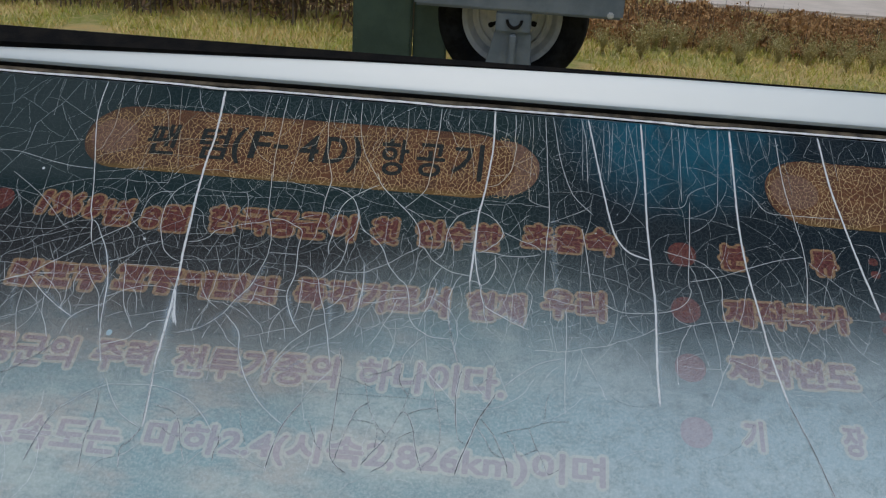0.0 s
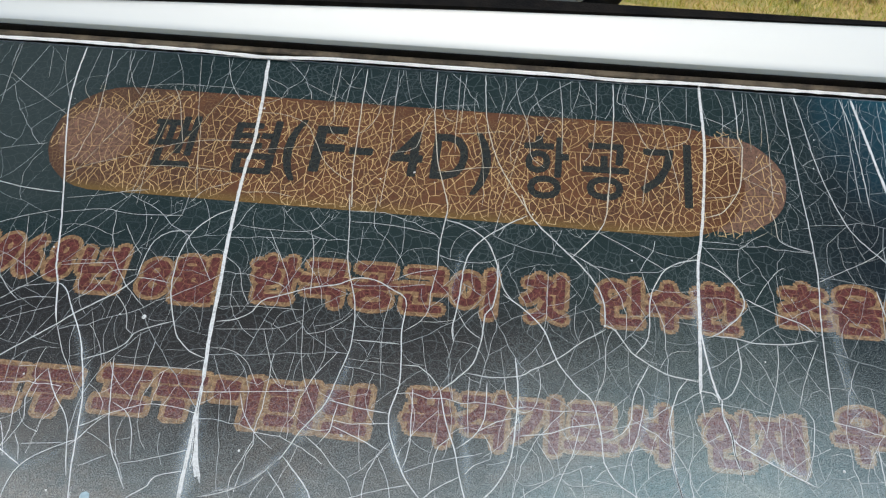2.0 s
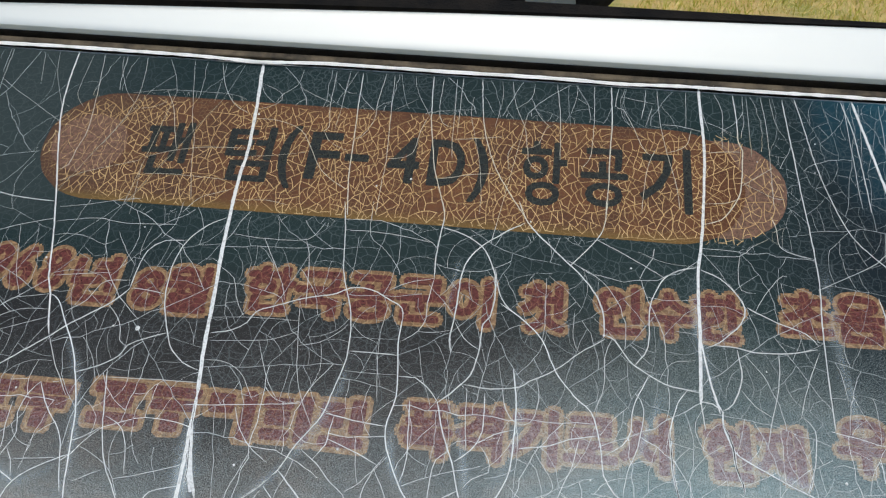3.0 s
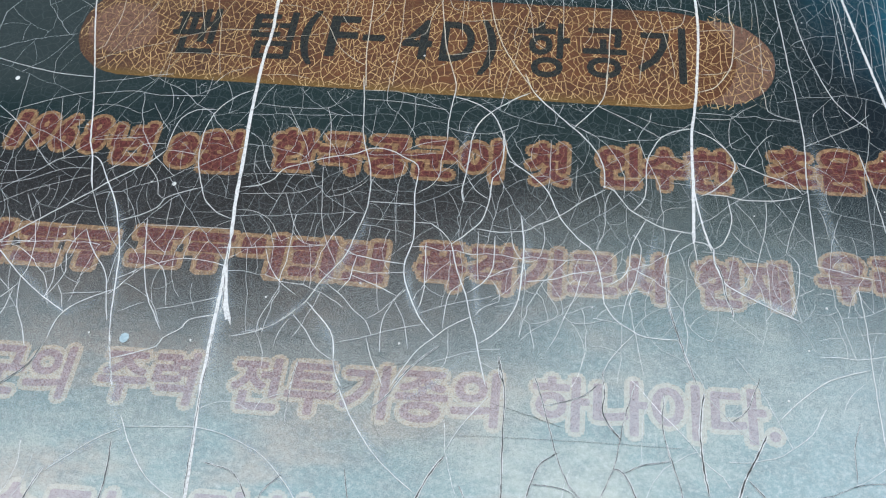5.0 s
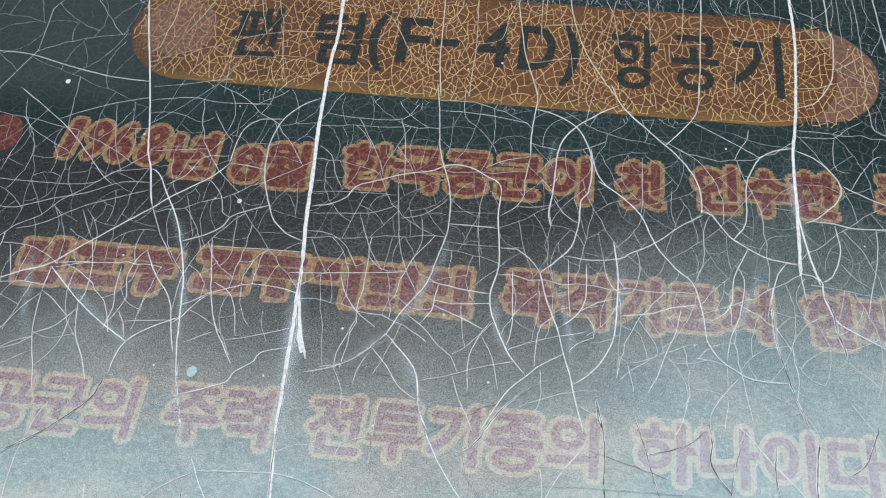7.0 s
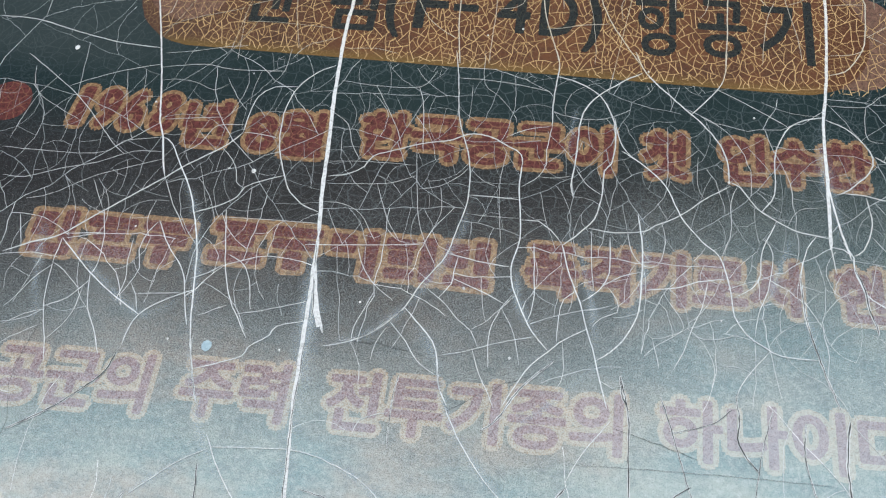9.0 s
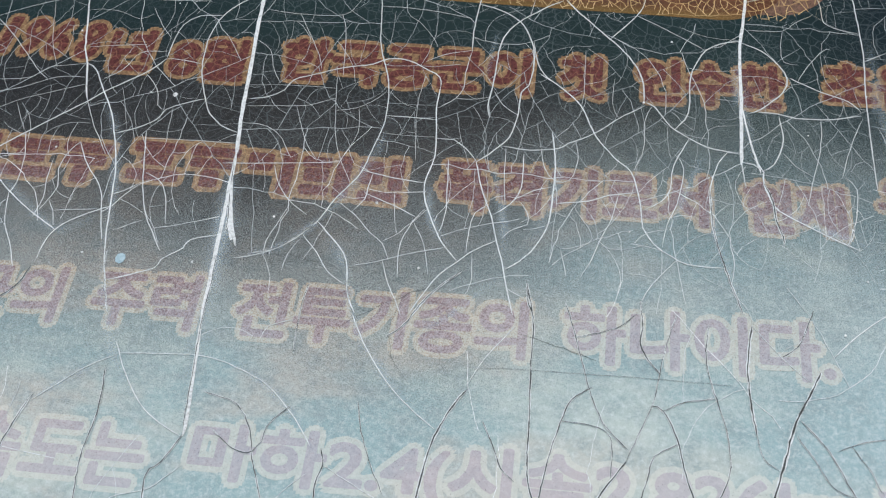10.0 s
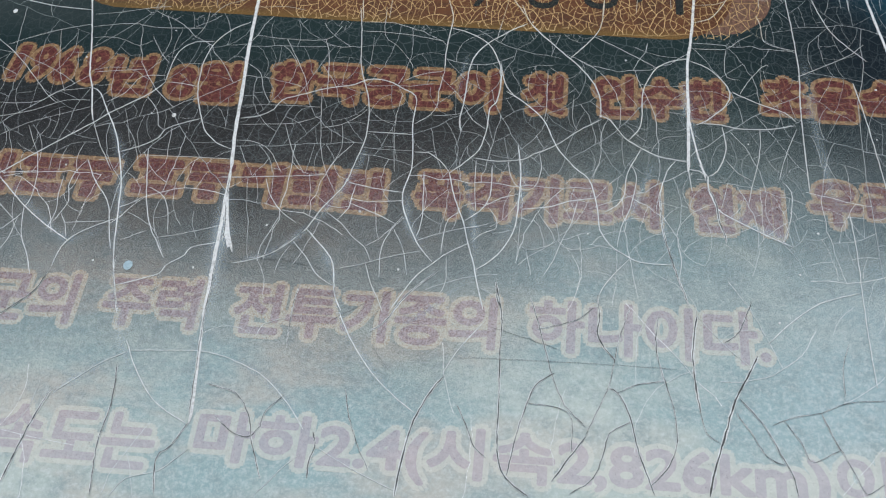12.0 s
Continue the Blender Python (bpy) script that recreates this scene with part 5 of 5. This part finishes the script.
def blades(rng, count, x0, x1, y0, y1, low, high, width, lean, keep=None):
    """Leaning slips, each a bent blade of two faces."""
    v, f = [], []
    while count > 0:
        x, y = rng.uniform(x0, x1), rng.uniform(y0, y1)
        count -= 1
        if keep is not None and not keep(x, y):
            continue
        h, a, b = rng.uniform(low, high), rng.uniform(0, 6.283), rng.uniform(0, 6.283)
        dx, dy, w = math.cos(a) * width, math.sin(a) * width, rng.uniform(0.3, 1.0) * lean * h
        ex, ey, k = math.cos(b) * w, math.sin(b) * w, len(v)
        v += [(x - dx, y - dy, 0), (x + dx, y + dy, 0), (x + dx * 0.7 + ex * 0.35, y + dy * 0.7 + ey * 0.35, h * 0.6),
              (x - dx * 0.7 + ex * 0.35, y - dy * 0.7 + ey * 0.35, h * 0.6), (x + ex, y + ey, h)]
        f += [(k, k + 1, k + 2, k + 3), (k + 3, k + 2, k + 4)]
    return v, f


def leaf_cloud(rng, count, x0, x1, y0, y1, top, leaf):
    """Loose small leaves and twigs under an uneven top."""
    v, f = [], []
    for _ in range(count):
        x, y = rng.uniform(x0, x1), rng.uniform(y0, y1)
        t = top * (0.75 + 0.45 * noise.noise((x * 2.3, y * 2.3, 7)) + 0.2 * noise.noise((x * 7, y * 7, 2)))
        z = t * rng.uniform(0.02, 1) ** 0.7
        q = Euler(rng.uniform(0, 6.283, 3)).to_matrix()
        s, k = leaf * rng.uniform(0.5, 1.4), len(v)
        for a, b in ((-1, 0), (0, -0.35), (1, 0), (0, 0.35)):
            v.append(tuple(Vector((x, y, z)) + q @ Vector((a * s, b * s, 0))))
        f.append((k, k + 1, k + 2, k + 3))
    return v, f


def stems(rng, count, x0, x1, y0, y1, low, high, r):
    v, f = [], []
    for _ in range(count):
        x, y, h = rng.uniform(x0, x1), rng.uniform(y0, y1), rng.uniform(low, high)
        ex, ey, k, w = rng.normal(0, 0.1) * h, rng.normal(0, 0.1) * h, len(v), r * rng.uniform(0.5, 1.5)
        for z, s, g in ((0, 1.0, 0), (h * 0.5, 0.75, 0.35), (h, 0.3, 1.0)):
            for a in range(4):
                c = 1.5708 * a
                v.append((x + ex * g + math.cos(c) * w * s, y + ey * g + math.sin(c) * w * s, z))
        for j in (0, 4):
            for a in range(4):
                f.append((k + j + a, k + j + (a + 1) % 4, k + j + 4 + (a + 1) % 4, k + j + 4 + a))
    return v, f


rng = np.random.default_rng(11)


def stuff(name, geometry, material, label, category):
    return tagged(new(name, mesh_from(name, *geometry, material)), label, category, kind="stuff")


stuff("grass", blades(rng, 64000, -4.5, 5, 3.8, 7.4, 0.015, 0.06, 0.0035, 1.2, lambda x, y: noise.noise((x * 1.4, y * 1.4, 5)) > -0.35), DRY_GRASS, "short dry yellow-green grass", "grass")
def clump_of_weeds(k):
    """A dry weed: a sheaf of thin stalks that spread, with small seed heads along them."""
    root = tagged(new("dry_weed"), "dry tan weed clump with feathery seed heads", "weed", "weeds in the grass")
    sv, sf, hv, hf = [], [], [], []
    for _ in range(46):
        a, out, h = rng.uniform(0, 6.283), rng.uniform(0.1, 0.8), rng.uniform(0.09, 0.2)
        dx, dy, n0, w = math.cos(a) * out * h, math.sin(a) * out * h, len(sv), 0.0012
        sx, sy = -math.sin(a) * w, math.cos(a) * w
        sv += [(-sx, -sy, 0), (sx, sy, 0), (dx * 0.4 + sx, dy * 0.4 + sy, h * 0.6), (dx * 0.4 - sx, dy * 0.4 - sy, h * 0.6), (dx, dy, h)]
        sf += [(n0, n0 + 1, n0 + 2, n0 + 3), (n0 + 3, n0 + 2, n0 + 4)]
        for _ in range(16):
            t = rng.uniform(0.45, 1.05)
            at = Vector((dx * t * t, dy * t * t, h * t)) + Vector(rng.normal(0, 0.008, 3))
            q, s, n1 = Euler(rng.uniform(0, 6.283, 3)).to_matrix(), rng.uniform(0.003, 0.008), len(hv)
            hv += [tuple(at + q @ Vector(p)) for p in ((-s, 0, 0), (0, -s * 0.5, 0), (s, 0, 0), (0, s * 0.5, 0))]
            hf.append((n1, n1 + 1, n1 + 2, n1 + 3))
    tagged(part("stalk", mesh_from("stalk", sv, sf, WEEDS), None, root), kind="stuff")
    tagged(part("seed_head", mesh_from("seed_head", hv, hf, WEEDS), None, root), kind="stuff")
    return root


def bush(name, label, category, group, leaves, twigs, wide, tall, leaf, thick, leaf_mat):
    root = tagged(new(name), label, category, group)
    v, f = leaf_cloud(rng, leaves, -wide, wide, -wide * 0.8, wide * 0.8, tall, leaf)
    tagged(part("foliage", mesh_from("foliage", v, f, leaf_mat), None, root), kind="stuff")
    tagged(part("twig", mesh_from("twig", *stems(rng, twigs, -wide, wide, -wide * 0.8, wide * 0.8, tall * 0.4, tall * 1.05, thick), STEM), None, root), kind="stuff")
    return root


def scatter(kinds, spots, low, high):
    """Copies of a few plants over the ground; the first of each kind stands too."""
    for i, (x, y) in enumerate(spots):
        m = pose(x, y, 0.0, 0, 0, rng.uniform(0, 360))
        one = kinds[i] if i < len(kinds) else copy_thing(kinds[i % len(kinds)], m)
        one.matrix_basis = m @ Matrix.Scale(rng.uniform(low, high), 4)


scatter([clump_of_weeds(k) for k in range(3)], [(0.62 + 0.085 * k + rng.uniform(-0.06, 0.06), 5.2 + 0.6 * rng.uniform(0, 1) + 0.06 * k / 10) for k in range(46)], 0.75, 1.35)
scatter([bush("hedge_shrub", "dark brown leafless hedge shrub with bare stems", "shrub", "hedge row", 2600, 34, 0.42, 0.75, 0.024, 0.006, HEDGE) for k in range(3)],
        [(-6.6 + 0.5 * k, 5.75 + rng.uniform(-0.1, 0.1)) for k in range(13)], 0.9, 1.15)
scatter([bush("scrub_bush", "low russet-brown winter scrub bush", "shrub", "low scrub", 5200, 60, 0.36, 0.27, 0.017, 0.003, SCRUB) for k in range(3)],
        [(0.2 + 0.42 * (k % 18), 6.0 + 0.36 * (k // 18) + rng.uniform(-0.08, 0.08)) for k in range(36)], 0.7, 1.0)
path_bm = box((30, 12, 0.12), (16.2, 13.4, 0.0), 0.02)
tagged(part("path", path_bm, CONCRETE, None), "pale concrete path beyond the scrub", "path", kind="structure")


def ring(profile, segments, axis_at):
    """A body turned about an axis along y; profile of (radius, y)."""
    bm = bmesh.new()
    rows = []
    for s in range(segments):
        a = 2 * math.pi * s / segments
        rows.append([bm.verts.new((axis_at[0] + r * math.cos(a), axis_at[1] + y, axis_at[2] + r * math.sin(a))) for r, y in profile])
    for s in range(segments):
        p, q = rows[s], rows[(s + 1) % segments]
        for k in range(len(profile) - 1):
            bm.faces.new((p[k], p[k + 1], q[k + 1], q[k]))
    bmesh.ops.recalc_face_normals(bm, faces=bm.faces[:])
    return bm


gear = new("landing_gear")
gear.location = (0.08, 4.3, 0)
tagged(gear, "aircraft main wheel on a blue-grey steel support with green door", "landing gear")
hub = (0, 0, 0.385)
wheel = part("wheel", ring([(0.05, -0.07), (0.12, -0.055), (0.13, -0.045), (0.20, -0.04), (0.225, -0.075), (0.25, -0.085), (0.252, 0.085), (0.05, 0.08)], 48, hub), RIM, gear, "dull white wheel rim")
tyre = part("tyre", ring([(0.25, -0.085), (0.262, -0.105), (0.30, -0.118), (0.345, -0.110), (0.370, -0.085), (0.380, -0.045), (0.372, -0.040), (0.372, -0.034), (0.383, -0.03),
                          (0.384, 0.03), (0.372, 0.034), (0.372, 0.04), (0.380, 0.045), (0.370, 0.085), (0.345, 0.11), (0.30, 0.118), (0.25, 0.085)], 64, hub), TYRE, wheel, "black worn tyre")
tyre.data.shade_smooth()
part("rim_ring", ring([(0.165, -0.048), (0.168, -0.058), (0.178, -0.058), (0.181, -0.046)], 40, hub), RIM, wheel)
for k in range(8):
    a = 0.3 + k * math.pi / 4
    part("rim_slot", box((0.05, 0.012, 0.026), (0.105, -0.056, 0), 0.004, Matrix.Translation(hub) @ Matrix.Rotation(a, 4, "Y")), TYRE, wheel)
part("axle_cap", ring([(0.001, -0.11), (0.035, -0.11), (0.05, -0.10), (0.052, -0.06)], 24, hub), GREY, wheel)
# support in front of the wheel: a tapered foot with a rib, a shackle block and a beam
foot = bmesh.new()
outline = ((-0.145, 0.0), (0.125, 0.0), (0.105, 0.33), (0.085, 0.35), (-0.055, 0.35), (-0.075, 0.33))
front = [foot.verts.new((x, -0.24, z)) for x, z in outline]
rear = [foot.verts.new((x, -0.16, z)) for x, z in outline]
foot.faces.new(front[::-1]), foot.faces.new(rear)
for k in range(6):
    foot.faces.new((front[k], front[(k + 1) % 6], rear[(k + 1) % 6], rear[k]))
bmesh.ops.recalc_face_normals(foot, faces=foot.faces[:])
bmesh.ops.bevel(foot, geom=foot.edges[:], offset=0.006, segments=2, affect="EDGES")
part("support_foot", foot, GREY, gear)
part("rib", box((0.03, 0.05, 0.33), (0.02, -0.262, 0.165), 0.006), GREY, gear)
part("shackle_block", box((0.17, 0.10, 0.10), (0.015, -0.21, 0.385), 0.008), GREY, gear)
shackle = bmesh.new()
loop = [(0.035 * math.cos(a), 0.04 * math.sin(a)) for a in [math.pi + math.pi * k / 8 for k in range(9)]]
prev = None
for x, z in loop:
    now = [shackle.verts.new((0.02 + x * s, -0.27 + d, 0.40 + z * s)) for s, d in ((0.8, 0), (1.2, 0), (1.2, 0.015), (0.8, 0.015))]
    if prev:
        for k in range(4):
            shackle.faces.new((prev[k], prev[(k + 1) % 4], now[(k + 1) % 4], now[k]))
    prev = now
bmesh.ops.recalc_face_normals(shackle, faces=shackle.faces[:])
part("shackle", shackle, TYRE, gear, "dark steel shackle")
part("beam", box((1.0, 0.16, 0.16), (0.03, -0.19, 0.515), 0.012), GREY, gear, "blue-grey steel beam")
part("bolt", box((0.03, 0.02, 0.03), (0.47, -0.272, 0.455), 0.006), RIM, gear)
door = part("gear_door", box((0.30, 0.05, 1.0), (-0.645, -0.10, 0.53), 0.008), GREEN, gear, "dark green painted door panel")
part("door_flange", box((0.17, 0.05, 1.0), (-0.407, -0.06, 0.53), 0.008), GREEN, gear, "dark green painted flange")
for z in (0.1, 0.22, 0.34, 0.46):
    for x in (-0.78, -0.51):
        part("rivet", box((0.014, 0.008, 0.014), (x, -0.128, z), 0.003), GREEN, door)
